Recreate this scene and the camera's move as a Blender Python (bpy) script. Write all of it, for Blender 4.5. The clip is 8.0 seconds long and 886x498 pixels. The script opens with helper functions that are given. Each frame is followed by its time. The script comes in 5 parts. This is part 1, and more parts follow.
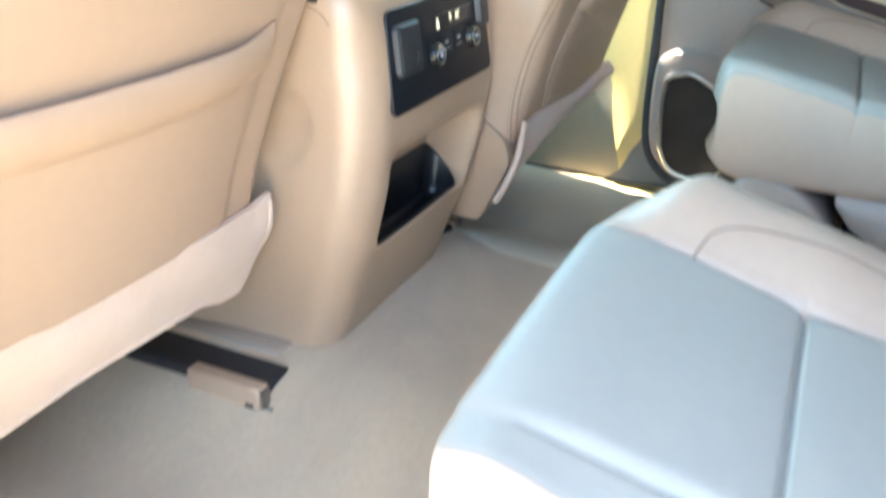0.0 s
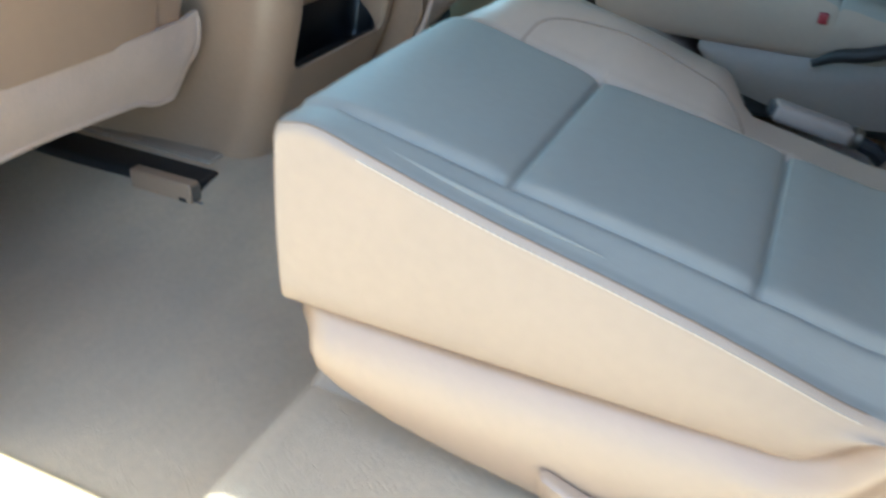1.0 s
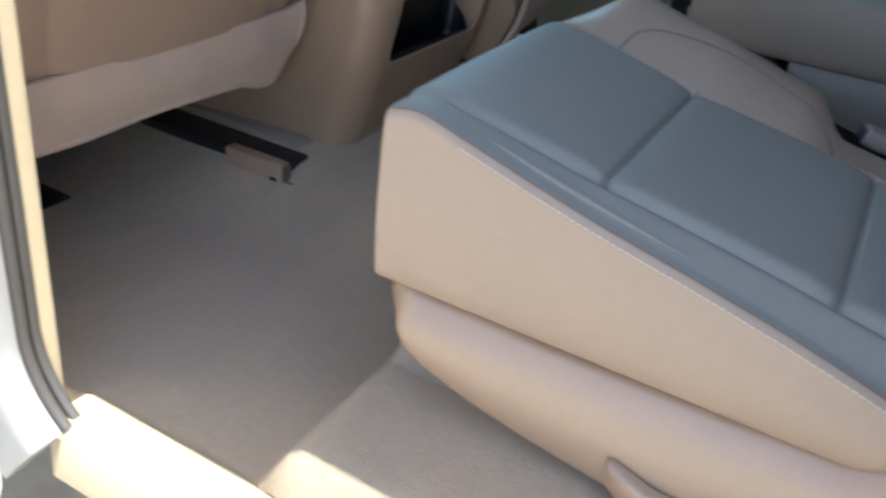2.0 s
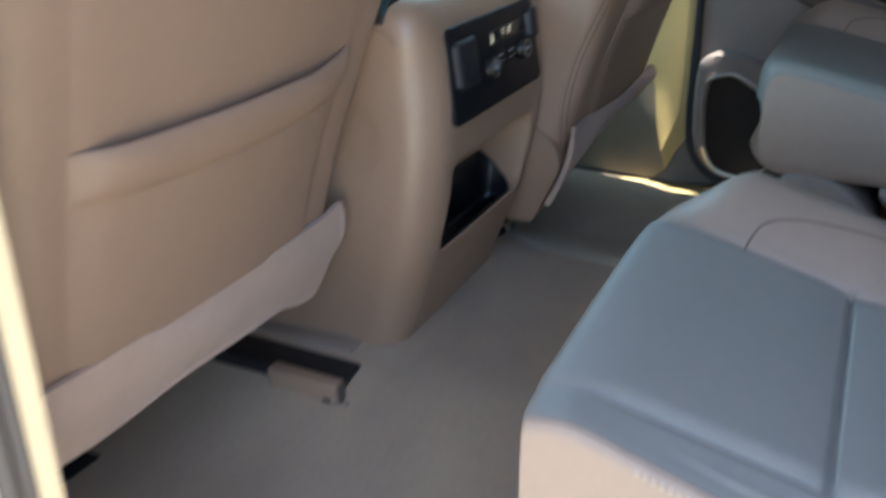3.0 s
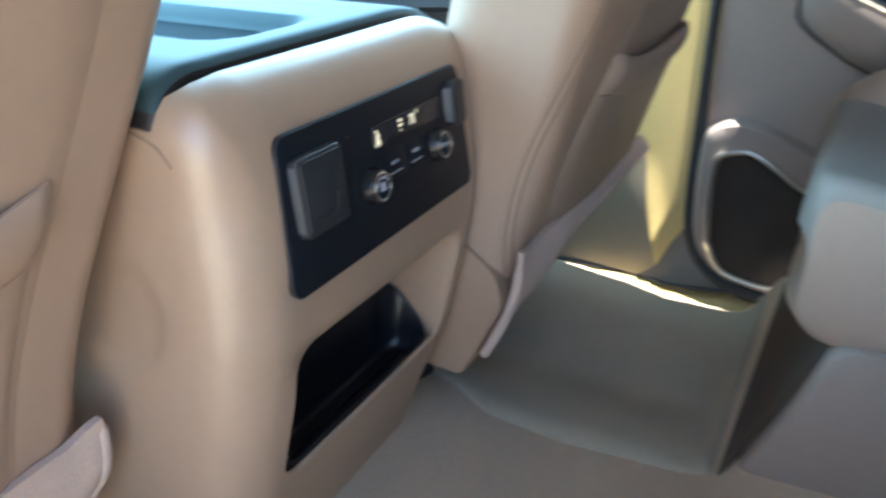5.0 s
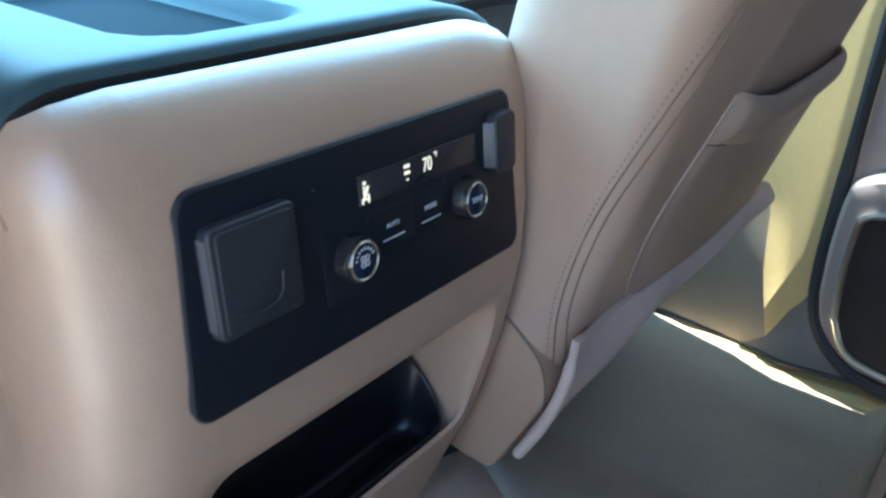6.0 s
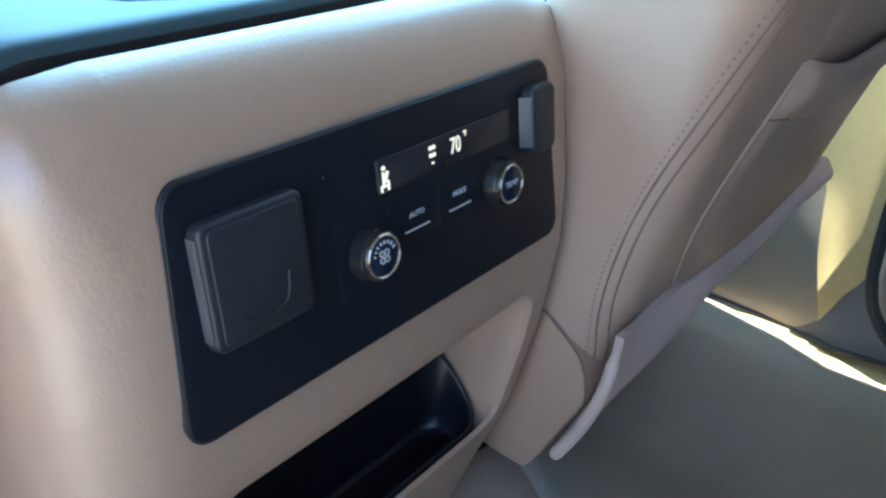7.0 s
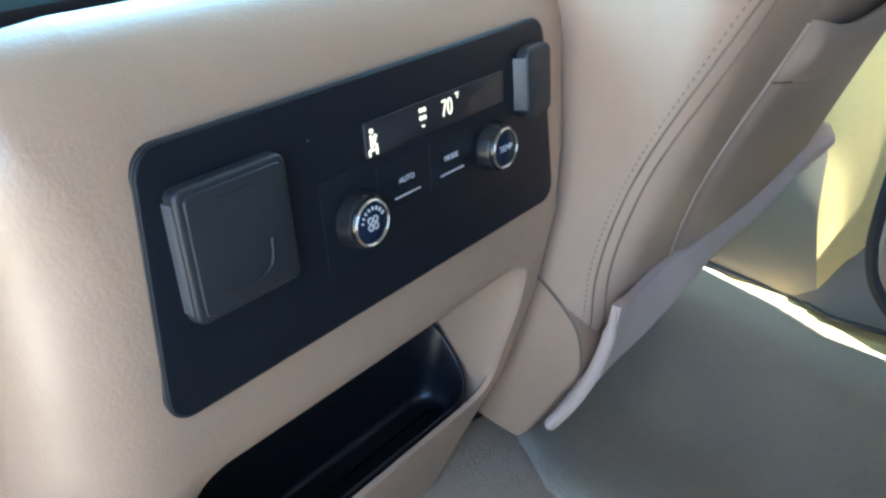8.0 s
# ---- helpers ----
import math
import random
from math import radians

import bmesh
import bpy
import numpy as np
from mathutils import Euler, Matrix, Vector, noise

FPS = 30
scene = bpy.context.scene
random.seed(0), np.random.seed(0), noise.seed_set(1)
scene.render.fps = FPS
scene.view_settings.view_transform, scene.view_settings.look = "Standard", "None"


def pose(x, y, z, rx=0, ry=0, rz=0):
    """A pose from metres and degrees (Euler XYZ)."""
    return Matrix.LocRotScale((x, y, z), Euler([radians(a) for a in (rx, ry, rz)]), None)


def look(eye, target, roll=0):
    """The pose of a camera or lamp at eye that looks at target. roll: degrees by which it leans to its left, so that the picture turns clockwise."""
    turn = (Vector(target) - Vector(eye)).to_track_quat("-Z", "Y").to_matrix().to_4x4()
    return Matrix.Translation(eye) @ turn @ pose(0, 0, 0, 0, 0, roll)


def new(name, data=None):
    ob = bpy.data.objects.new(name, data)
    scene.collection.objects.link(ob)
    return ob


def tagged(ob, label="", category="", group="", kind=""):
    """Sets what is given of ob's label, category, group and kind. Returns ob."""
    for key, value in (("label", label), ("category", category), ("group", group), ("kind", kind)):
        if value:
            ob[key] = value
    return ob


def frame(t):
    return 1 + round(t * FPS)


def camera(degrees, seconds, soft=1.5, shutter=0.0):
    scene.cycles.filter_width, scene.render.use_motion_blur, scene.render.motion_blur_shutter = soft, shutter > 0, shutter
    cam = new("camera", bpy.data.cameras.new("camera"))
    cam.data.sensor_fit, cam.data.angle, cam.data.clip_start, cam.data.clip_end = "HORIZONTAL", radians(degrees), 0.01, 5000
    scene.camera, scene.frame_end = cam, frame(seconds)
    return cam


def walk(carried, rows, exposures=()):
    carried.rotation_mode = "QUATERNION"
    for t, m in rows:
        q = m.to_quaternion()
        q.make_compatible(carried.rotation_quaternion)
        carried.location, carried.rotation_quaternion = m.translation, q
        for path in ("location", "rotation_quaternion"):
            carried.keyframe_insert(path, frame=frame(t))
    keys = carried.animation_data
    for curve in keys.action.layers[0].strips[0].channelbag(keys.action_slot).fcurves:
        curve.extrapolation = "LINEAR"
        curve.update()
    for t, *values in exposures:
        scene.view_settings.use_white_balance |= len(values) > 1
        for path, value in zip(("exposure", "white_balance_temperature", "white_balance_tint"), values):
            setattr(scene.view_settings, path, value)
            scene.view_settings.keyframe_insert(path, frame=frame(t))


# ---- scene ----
# ---------------------------------------------------------------- camera
cam = camera(56.0, 8.0, soft=2.4, shutter=0.5)
PATH = [
    (0, (-0.956, -0.43, 0.648), (0.689, 0.311, -0.214), 1.5),
    (0.3, (-1.033, -0.465, 0.629), (0.505, 0.203, -0.284), 0.6),
    (0.5, (-1.065, -0.496, 0.614), (0.537, 0.167, -0.384), 1.7),
    (0.7, (-1.088, -0.539, 0.603), (0.450, 0.076, -0.347), 3.2),
    (1, (-1.116, -0.619, 0.605), (0.472, 0.03, -0.423), 3.8),
    (1.2, (-1.137, -0.655, 0.603), (0.455, -0.021, -0.428), 5.0),
    (2.3, (-1.162, -0.553, 0.617), (0.332, 0.301, -0.402), 4.5),
    (2.5, (-1.139, -0.501, 0.634), (0.354, 0.418, -0.328), 1.8),
    (2.8, (-1.082, -0.446, 0.661), (0.413, 0.383, -0.189), -0.6),
    (3, (-1.025, -0.432, 0.67), (0.586, 0.398, -0.177), -1.4),
    (3.3, (-0.917, -0.406, 0.690), (0.697, 0.318, -0.029), -3.2),
    (3.5, (-0.868, -0.409, 0.7), (0.828, 0.368, -0.022), -2.5),
    (3.8, (-0.800, -0.391, 0.683), (0.828, 0.335, -0.001), -3.7),
    (4, (-0.751, -0.385, 0.677), (0.926, 0.359, -0.121), -2.7),
    (4.2, (-0.697, -0.347, 0.668), (0.928, 0.287, -0.107), -1.6),
    (4.5, (-0.642, -0.336, 0.674), (1.072, 0.317, -0.124), 0.2),
    (4.8, (-0.590, -0.320, 0.664), (1.029, 0.313, -0.124), 0.8),
    (5, (-0.562, -0.323, 0.652), (1.066, 0.49, -0.178), 0.6),
    (5.2, (-0.522, -0.318, 0.639), (1.051, 0.587, -0.202), 1.9),
    (6.3, (-0.309, -0.267, 0.635), (1.133, 0.788, -0.262), 3.0),
    (6.5, (-0.302, -0.264, 0.628), (1.125, 0.793, -0.293), 2.0),
    (7, (-0.299, -0.246, 0.622), (1.101, 0.826, -0.321), 2.8),
    (7.5, (-0.293, -0.242, 0.615), (1.08, 0.833, -0.364), 3.6),
    (8, (-0.287, -0.241, 0.614), (1.091, 0.802, -0.394), 2.9),
]
EXPOSURES = [(0, 3.56, 6310, 3), (0.5, 2.93, 6330, 5), (1.0, 2.10, 5880, -2), (1.2, 2.03, 5880, 0), (2.3, 1.06, 6010, 8), (2.5, 0.91, 5930, 8), (2.8, 0.88, 5860, 9), (3.0, 1.71, 5910, 9), (3.5, 2.40, 6160, 12), (4.0, 2.68, 6260, 9), (4.5, 2.74, 6430, 9), (5.0, 2.66, 5960, 8), (6.5, 2.60, 5200, 6), (7.0, 2.66, 5240, 7), (7.5, 2.96, 5340, 4), (8.0, 3.2, 5380, 3)]
walk(cam, [(t, look(eye, target, roll)) for t, eye, target, roll in PATH], EXPOSURES)

# ---------------------------------------------------------------- light
SUN = Vector((0.0, -0.30, 0.95)).normalized()
world = bpy.data.worlds.new("sky")
scene.world = world
world.use_nodes = True
wn = world.node_tree
sky = wn.nodes.new("ShaderNodeTexSky")
sky.sky_type = "NISHITA"
sky.sun_disc = False
sky.sun_elevation = math.asin(SUN.z)
sky.sun_rotation = math.atan2(SUN.x, SUN.y)
wn.links.new(sky.outputs[0], wn.nodes["Background"].inputs[0])
wn.nodes["Background"].inputs[1].default_value = 0.15
sun = new("sun", bpy.data.lights.new("sun", "SUN"))
sun.data.energy = 5.0
sun.data.angle = radians(0.5)
sun.data.color = (1.0, 0.94, 0.82)
sun.matrix_world = look(SUN * 20, (0, 0, 0))


def window_light(name, at, towards, width, height, watts):
    """Skylight in a window's opening."""
    lamp = new(name, bpy.data.lights.new(name, "AREA"))
    lamp.data.shape = "RECTANGLE"
    lamp.data.size, lamp.data.size_y = width, height
    lamp.data.energy = watts
    lamp.data.color = (0.43, 0.81, 1.0)
    lamp.matrix_world = look(at, towards)
    return lamp


window_light("windscreen_skylight", (0, 0.83, 0.92), (0, 0.39, 0.30), 1.4, 0.70, 8.2)
window_light("front_window_skylight", (0.80, 0.55, 0.88), (0, 0.50, 0.80), 0.80, 0.44, 2.6)


# ---------------------------------------------------------------- materials
def material(name, color, rough=0.5, metal=0.0, spec=0.5, spread=0.12, scale=30.0, grain=0.0, grain_scale=900.0, wave=0.0, wave_scale=12.0, sheen=0.0, coat=0.0, emit=None, cells=False, patches=0.0):
    """A surface with tone variation at two scales, a fine grain and a broad unevenness."""
    m = bpy.data.materials.new(name)
    m.use_nodes = True
    t = m.node_tree
    b = t.nodes["Principled BSDF"]
    b.inputs["Roughness"].default_value = rough
    b.inputs["Metallic"].default_value = metal
    b.inputs["Specular IOR Level"].default_value = spec
    b.inputs["Sheen Weight"].default_value = sheen
    b.inputs["Coat Weight"].default_value = coat
    b.inputs["Coat Roughness"].default_value = rough * 0.9
    co = t.nodes.new("ShaderNodeTexCoord")
    big = t.nodes.new("ShaderNodeTexNoise")
    big.inputs["Scale"].default_value = scale * 0.25
    big.inputs["Detail"].default_value = 3
    small = t.nodes.new("ShaderNodeTexNoise")
    small.inputs["Scale"].default_value = scale * 6
    small.inputs["Detail"].default_value = 4
    for n in (big, small):
        t.links.new(co.outputs["Object"], n.inputs["Vector"])
    mix = t.nodes.new("ShaderNodeMix")
    mix.inputs["Factor"].default_value = 0.5
    t.links.new(big.outputs["Fac"], mix.inputs["A"])
    t.links.new(small.outputs["Fac"], mix.inputs["B"])
    ramp = t.nodes.new("ShaderNodeValToRGB")
    c = Vector(color)
    ramp.color_ramp.elements[0].position, ramp.color_ramp.elements[1].position = 0.3, 0.7
    ramp.color_ramp.elements[0].color = (*(c * (1 - spread)), 1)
    ramp.color_ramp.elements[1].color = (*[min(1, v * (1 + spread)) for v in c], 1)
    t.links.new(mix.outputs["Result"], ramp.inputs["Fac"])
    if patches:
        # brushed pile: broad, drawn-out strokes that lean one way or the other
        flow = t.nodes.new("ShaderNodeMapping")
        flow.inputs["Rotation"].default_value = (0, 0, 0.6)
        flow.inputs["Scale"].default_value = (3.0, 5.5, 3.0)
        t.links.new(co.outputs["Object"], flow.inputs["Vector"])
        stroke = t.nodes.new("ShaderNodeTexNoise")
        stroke.inputs["Scale"].default_value = 1.0
        stroke.inputs["Detail"].default_value = 3
        stroke.inputs["Distortion"].default_value = 0.7
        t.links.new(flow.outputs["Vector"], stroke.inputs["Vector"])
        tone = t.nodes.new("ShaderNodeValToRGB")
        tone.color_ramp.elements[0].position, tone.color_ramp.elements[1].position = 0.40, 0.60
        tone.color_ramp.elements[0].color = (1 - patches, 1 - patches, 1 - 0.9 * patches, 1)
        tone.color_ramp.elements[1].color = (1 + patches, 1 + 0.9 * patches, 1 + 0.7 * patches, 1)
        t.links.new(stroke.outputs["Fac"], tone.inputs["Fac"])
        both = t.nodes.new("ShaderNodeMix")
        both.data_type, both.blend_type = "RGBA", "MULTIPLY"
        both.inputs["Factor"].default_value = 1.0
        t.links.new(ramp.outputs["Color"], both.inputs["A"])
        t.links.new(tone.outputs["Color"], both.inputs["B"])
        t.links.new(both.outputs["Result"], b.inputs["Base Color"])
    else:
        t.links.new(ramp.outputs["Color"], b.inputs["Base Color"])
    last = None
    if wave:
        n = t.nodes.new("ShaderNodeTexNoise")
        n.inputs["Scale"].default_value = wave_scale
        t.links.new(co.outputs["Object"], n.inputs["Vector"])
        last = t.nodes.new("ShaderNodeBump")
        last.inputs["Distance"].default_value = wave
        t.links.new(n.outputs["Fac"], last.inputs["Height"])
    if grain:
        if cells:
            n = t.nodes.new("ShaderNodeTexVoronoi")
            out = n.outputs["Distance"]
        else:
            n = t.nodes.new("ShaderNodeTexNoise")
            n.inputs["Detail"].default_value = 3
            out = n.outputs["Fac"]
        n.inputs["Scale"].default_value = grain_scale
        t.links.new(co.outputs["Object"], n.inputs["Vector"])
        bump = t.nodes.new("ShaderNodeBump")
        bump.inputs["Distance"].default_value = grain
        t.links.new(out, bump.inputs["Height"])
        if last:
            t.links.new(last.outputs["Normal"], bump.inputs["Normal"])
        last = bump
    if last:
        t.links.new(last.outputs["Normal"], b.inputs["Normal"])
    if emit:
        b.inputs["Emission Color"].default_value = (*emit[:3], 1)
        b.inputs["Emission Strength"].default_value = emit[3]
    return m


LEATHER = material("beige_leather", (0.465, 0.333, 0.246), 0.42, spread=0.035, scale=14, grain=0.0001, grain_scale=900, wave=0.0015, wave_scale=8, cells=True)
LEATHER_TOP = material("seat_leather", (0.435, 0.338, 0.264), 0.42, spread=0.04, scale=16, grain=0.00014, grain_scale=800, wave=0.0008, wave_scale=9, cells=True)
# Beige leather darkened for a seat rear that faces away from the light
SHADED_LEATHER = material("shaded_beige_leather", (0.395, 0.292, 0.225), 0.46, spread=0.035, scale=14, grain=0.0001, grain_scale=900, wave=0.0015, wave_scale=8, cells=True)
# Teal in the base colour stands for sky reflected by a dark lid
LID = material("sky_tinted_lid_leather", (0.052, 0.087, 0.100), 0.50, spec=0.08, spread=0.06, scale=14, grain=0.00012, grain_scale=900)
INSERT = material("perforated_grey_leather", (0.325, 0.315, 0.28), 0.58, spread=0.04, scale=16, grain=0.00012, grain_scale=700, wave=0.0008, wave_scale=11, cells=True)
PLASTIC = material("moulded_beige_plastic", (0.473, 0.331, 0.227), 0.42, spec=1.0, spread=0.05, scale=20, grain=0.00022, grain_scale=480, coat=0.5)
PLASTIC_DULL = material("dull_beige_plastic", (0.40, 0.32, 0.25), 0.6, spread=0.06, scale=20, grain=0.0005, grain_scale=600)
DOOR_TRIM = material("mauve_grey_door_plastic", (0.305, 0.246, 0.215), 0.5, spread=0.06, scale=20, grain=0.0004, grain_scale=600)
FELT = material("pale_felt", (0.69, 0.532, 0.437), 0.95, spread=0.08, scale=60, grain=0.0012, grain_scale=900, wave=0.003, wave_scale=18, sheen=0.15)
CARPET = material("tan_carpet", (0.63, 0.492, 0.335), 1.0, spread=0.10, scale=20, grain=0.0028, grain_scale=650, wave=0.006, wave_scale=10, sheen=0.35, patches=0.07)
MAT_CARPET = material("grey_green_carpet", (0.50, 0.443, 0.322), 1.0, spread=0.10, scale=20, grain=0.0028, grain_scale=650, wave=0.004, wave_scale=10, sheen=0.3, patches=0.06)
BLACK = material("satin_black_plastic", (0.008, 0.011, 0.018), 0.42, spec=0.32, spread=0.15, scale=40, grain=0.0002, grain_scale=1200)
GLOSS = material("gloss_black_plastic", (0.006, 0.006, 0.009), 0.16, spread=0.1, scale=40)
SOFT_BLACK = material("charcoal_rubber", (0.022, 0.022, 0.025), 0.5, spread=0.15, scale=40, grain=0.0004, grain_scale=900)
CHARCOAL = material("charcoal_plastic", (0.027, 0.030, 0.037), 0.42, spread=0.06, scale=40, grain=0.00012, grain_scale=900)
LINER = material("black_rubber_liner", (0.008, 0.009, 0.014), 0.33, spread=0.15, scale=30)
CHROME = material("chrome", (0.85, 0.84, 0.80), 0.12, metal=1.0, spread=0.04)
RING = material("brushed_chrome", (0.92, 0.90, 0.85), 0.32, metal=1.0, spread=0.04)
# Near-black surface of the panel that shuts the far window to skylight
WINDOW_BLOCK = material("dark_window_block", (0.012, 0.014, 0.015), 0.08, spread=0.05)
KNOB = material("dark_satin_knob", (0.022, 0.022, 0.025), 0.22, metal=0.2, spread=0.06)
SATIN = material("satin_metal", (0.32, 0.32, 0.33), 0.34, metal=1.0, spread=0.06)
SATIN_DARK = material("dark_satin_trim", (0.09, 0.10, 0.11), 0.35, metal=0.3, spread=0.06)
SILVER = material("silver_green_paint", (0.30, 0.325, 0.28), 0.35, metal=0.5, spread=0.05)
WOOD = material("dark_glossy_wood", (0.040, 0.007, 0.005), 0.33, spec=0.12, spread=0.5, scale=60)
DARK = material("cocoa_dark_plastic", (0.024, 0.021, 0.022), 0.5, spread=0.15, scale=20, grain=0.0006, grain_scale=600)
# Carpet darkened to brown where the step and pedestal front lie in shade
SHADED_CARPET = material("shaded_brown_carpet", (0.13, 0.105, 0.085), 1.0, spread=0.2, scale=40, grain=0.003, grain_scale=650)
# Pillar foot's shade, held in the base colour
SHADED_UMBER = material("shaded_foot_plastic", (0.18, 0.14, 0.105), 0.5, spread=0.06, scale=20, grain=0.0004, grain_scale=600)
PEDESTAL = material("taupe_plastic", (0.35, 0.29, 0.25), 0.55, spread=0.05, scale=20, grain=0.0004, grain_scale=600)
# Shield beige made greyer and darker, for the far seat in shade
SHIELD_SHADED = material("shaded_shield_plastic", (0.34, 0.285, 0.25), 0.45, spread=0.06, scale=20, grain=0.0004, grain_scale=600)
GRILLE = material("brown_speaker_cloth", (0.045, 0.035, 0.030), 0.75, spread=0.25, scale=90, grain=0.001, grain_scale=900, cells=True)
STITCH = material("pale_thread", (0.60, 0.54, 0.47), 0.8, spread=0.08, scale=90)
DIMPLE = material("beige_sewn_dimples", (0.24, 0.18, 0.14), 0.85, spread=0.1, scale=90)
GOLD_STITCH = material("gold_thread", (0.5, 0.40, 0.16), 0.8, spread=0.08, scale=90)
HINGE = material("beige_hinge_plastic", (0.43, 0.295, 0.20), 0.5, spread=0.05, scale=20, grain=0.0002, grain_scale=480)
OLIVE = material("olive_tan_leather", (0.15, 0.125, 0.07), 0.7, spec=0.2, spread=0.05, scale=20, grain=0.0002, grain_scale=700)
# Shaded lower half of the pillar trim, as a darker colour
SHADED_OLIVE = material("shaded_cover_plastic", (0.28, 0.232, 0.165), 0.5, spread=0.05, scale=20, grain=0.0003, grain_scale=600)
SEAM = material("seam_shadow_thread", (0.20, 0.148, 0.112), 0.9, spread=0.1, scale=90)
PAINT = material("white_car_paint", (0.80, 0.80, 0.78), 0.25, spread=0.02, coat=0.5)
GREY_SEAL = material("grey_rubber_seal", (0.085, 0.078, 0.075), 0.55, spread=0.1, scale=30)
# White body paint toned to grey for the pillar's shaded face
PILLAR = material("shaded_white_paint", (0.38, 0.38, 0.38), 0.36, spread=0.04, scale=10)
STRAP = material("dark_brown_metal", (0.045, 0.04, 0.037), 0.45, metal=0.1, spread=0.2, scale=60)
SILLP = material("cream_sill_plastic", (0.60, 0.50, 0.34), 0.5, spread=0.06, scale=20, grain=0.0005, grain_scale=600)
HEAD = material("taupe_headliner", (0.20, 0.178, 0.155), 0.95, spread=0.06, scale=40)
GROUND = material("pale_concrete", (0.42, 0.345, 0.235), 0.9, spread=0.15, scale=3, grain=0.002, grain_scale=120)
RED = material("red_plastic", (0.30, 0.03, 0.04), 0.4)
LIT = material("lit_display_marks", (0.6, 0.55, 0.4), 0.5, emit=(1.0, 0.88, 0.6, 0.15))
DISPLAY = material("smoked_display_glass", (0.024, 0.024, 0.031), 0.26, spread=0.08, scale=30)
# Yellow of sunlight mixed into the far pillar's and far sill's plastic
SUNLIT_CREAM = material("sunlit_pillar_plastic", (0.66, 0.505, 0.21), 0.5, spread=0.06, scale=20, grain=0.00015, grain_scale=600)
MARK = material("white_print", (0.60, 0.61, 0.65), 0.6, spread=0.03)
# Charcoal lightened to grey for the covers' lit left sides
PORT_SIDE = material("lit_bevel_plastic", (0.10, 0.10, 0.105), 0.45, spread=0.06, scale=30)
TRAY = material("dark_slate_rubber", (0.022, 0.034, 0.042), 0.8, spec=0.02, spread=0.08, scale=20, grain=0.0002, grain_scale=700)
BLUEFACE = material("blue_black_knob_face", (0.01, 0.02, 0.05), 0.2, spread=0.1)


# ---------------------------------------------------------------- mesh helpers
def thing(name, label="", category="", group="", kind="", at=(0, 0, 0)):
    e = new(name)
    e.location = at
    e.empty_display_size = 0.05
    return tagged(e, label, category, group, kind)


def part(name, bm, mat, parent=None, label="", kind="", sharp=40, flip=True):
    """One mesh object from a bmesh, under a thing or a part."""
    if flip:
        bmesh.ops.recalc_face_normals(bm, faces=bm.faces)
    me = bpy.data.meshes.new(name)
    bm.to_mesh(me)
    bm.free()
    me.materials.append(mat)
    me.shade_smooth()
    if sharp:
        me.set_sharp_from_angle(angle=radians(sharp))
    ob = new(name, me)
    if parent:
        ob.parent = parent
        if parent.type == "EMPTY" and parent.parent is None:
            ob.matrix_parent_inverse = Matrix.Translation(-parent.location)
    return tagged(ob, label, kind=kind)


def merge(*bms):
    out = bmesh.new()
    for b in bms:
        me = bpy.data.meshes.new("tmp")
        b.to_mesh(me)
        b.free()
        out.from_mesh(me)
        bpy.data.meshes.remove(me)
    return out


def moved(bm, m):
    bmesh.ops.transform(bm, matrix=m, verts=bm.verts)
    return bm


def box(x0, x1, y0, y1, z0, z1, bevel=0.004, seg=3):
    bm = bmesh.new()
    bmesh.ops.create_cube(bm, size=1)
    bmesh.ops.transform(bm, matrix=Matrix.Translation(((x0 + x1) / 2, (y0 + y1) / 2, (z0 + z1) / 2)) @ Matrix.Diagonal((x1 - x0, y1 - y0, z1 - z0, 1)), verts=bm.verts)
    if bevel:
        bmesh.ops.bevel(bm, geom=bm.edges[:], offset=bevel, segments=seg, profile=0.5, affect="EDGES")
    return bm


def loft(rings, cap=True, closed=True):
    """Rings of the same length, joined one to the next."""
    bm = bmesh.new()
    vs = [[bm.verts.new(p) for p in ring] for ring in rings]
    n = len(rings[0])
    for a, b in zip(vs, vs[1:]):
        for i in range(n if closed else n - 1):
            j = (i + 1) % n
            bm.faces.new((a[i], a[j], b[j], b[i]))
    if cap:
        bm.faces.new(vs[0][::-1])
        bm.faces.new(vs[-1])
    return bm


def sheet(nu, nv, f, thick=None):
    """The surface f(u, v) for u, v from 0 to 1; with thick, a vector or a function of (u, v), a slab."""
    rows = [[Vector(f(i / nu, j / nv)) for i in range(nu + 1)] for j in range(nv + 1)]
    if thick is None:
        return loft(rows, cap=False, closed=False)
    off = Vector(thick)
    bm = bmesh.new()
    top = [[bm.verts.new(p) for p in r] for r in rows]
    low = [[bm.verts.new(p + off) for p in r] for r in rows]
    for j in range(nv):
        for i in range(nu):
            bm.faces.new((top[j][i], top[j][i + 1], top[j + 1][i + 1], top[j + 1][i]))
            bm.faces.new((low[j][i], low[j + 1][i], low[j + 1][i + 1], low[j][i + 1]))
    edge = [(0, i) for i in range(nu)] + [(j, nu) for j in range(nv)] + [(nv, i) for i in range(nu, 0, -1)] + [(j, 0) for j in range(nv, 0, -1)]
    for (a, b), (c, d) in zip(edge, edge[1:] + edge[:1]):
        bm.faces.new((top[a][b], low[a][b], low[c][d], top[c][d]))
    return bm


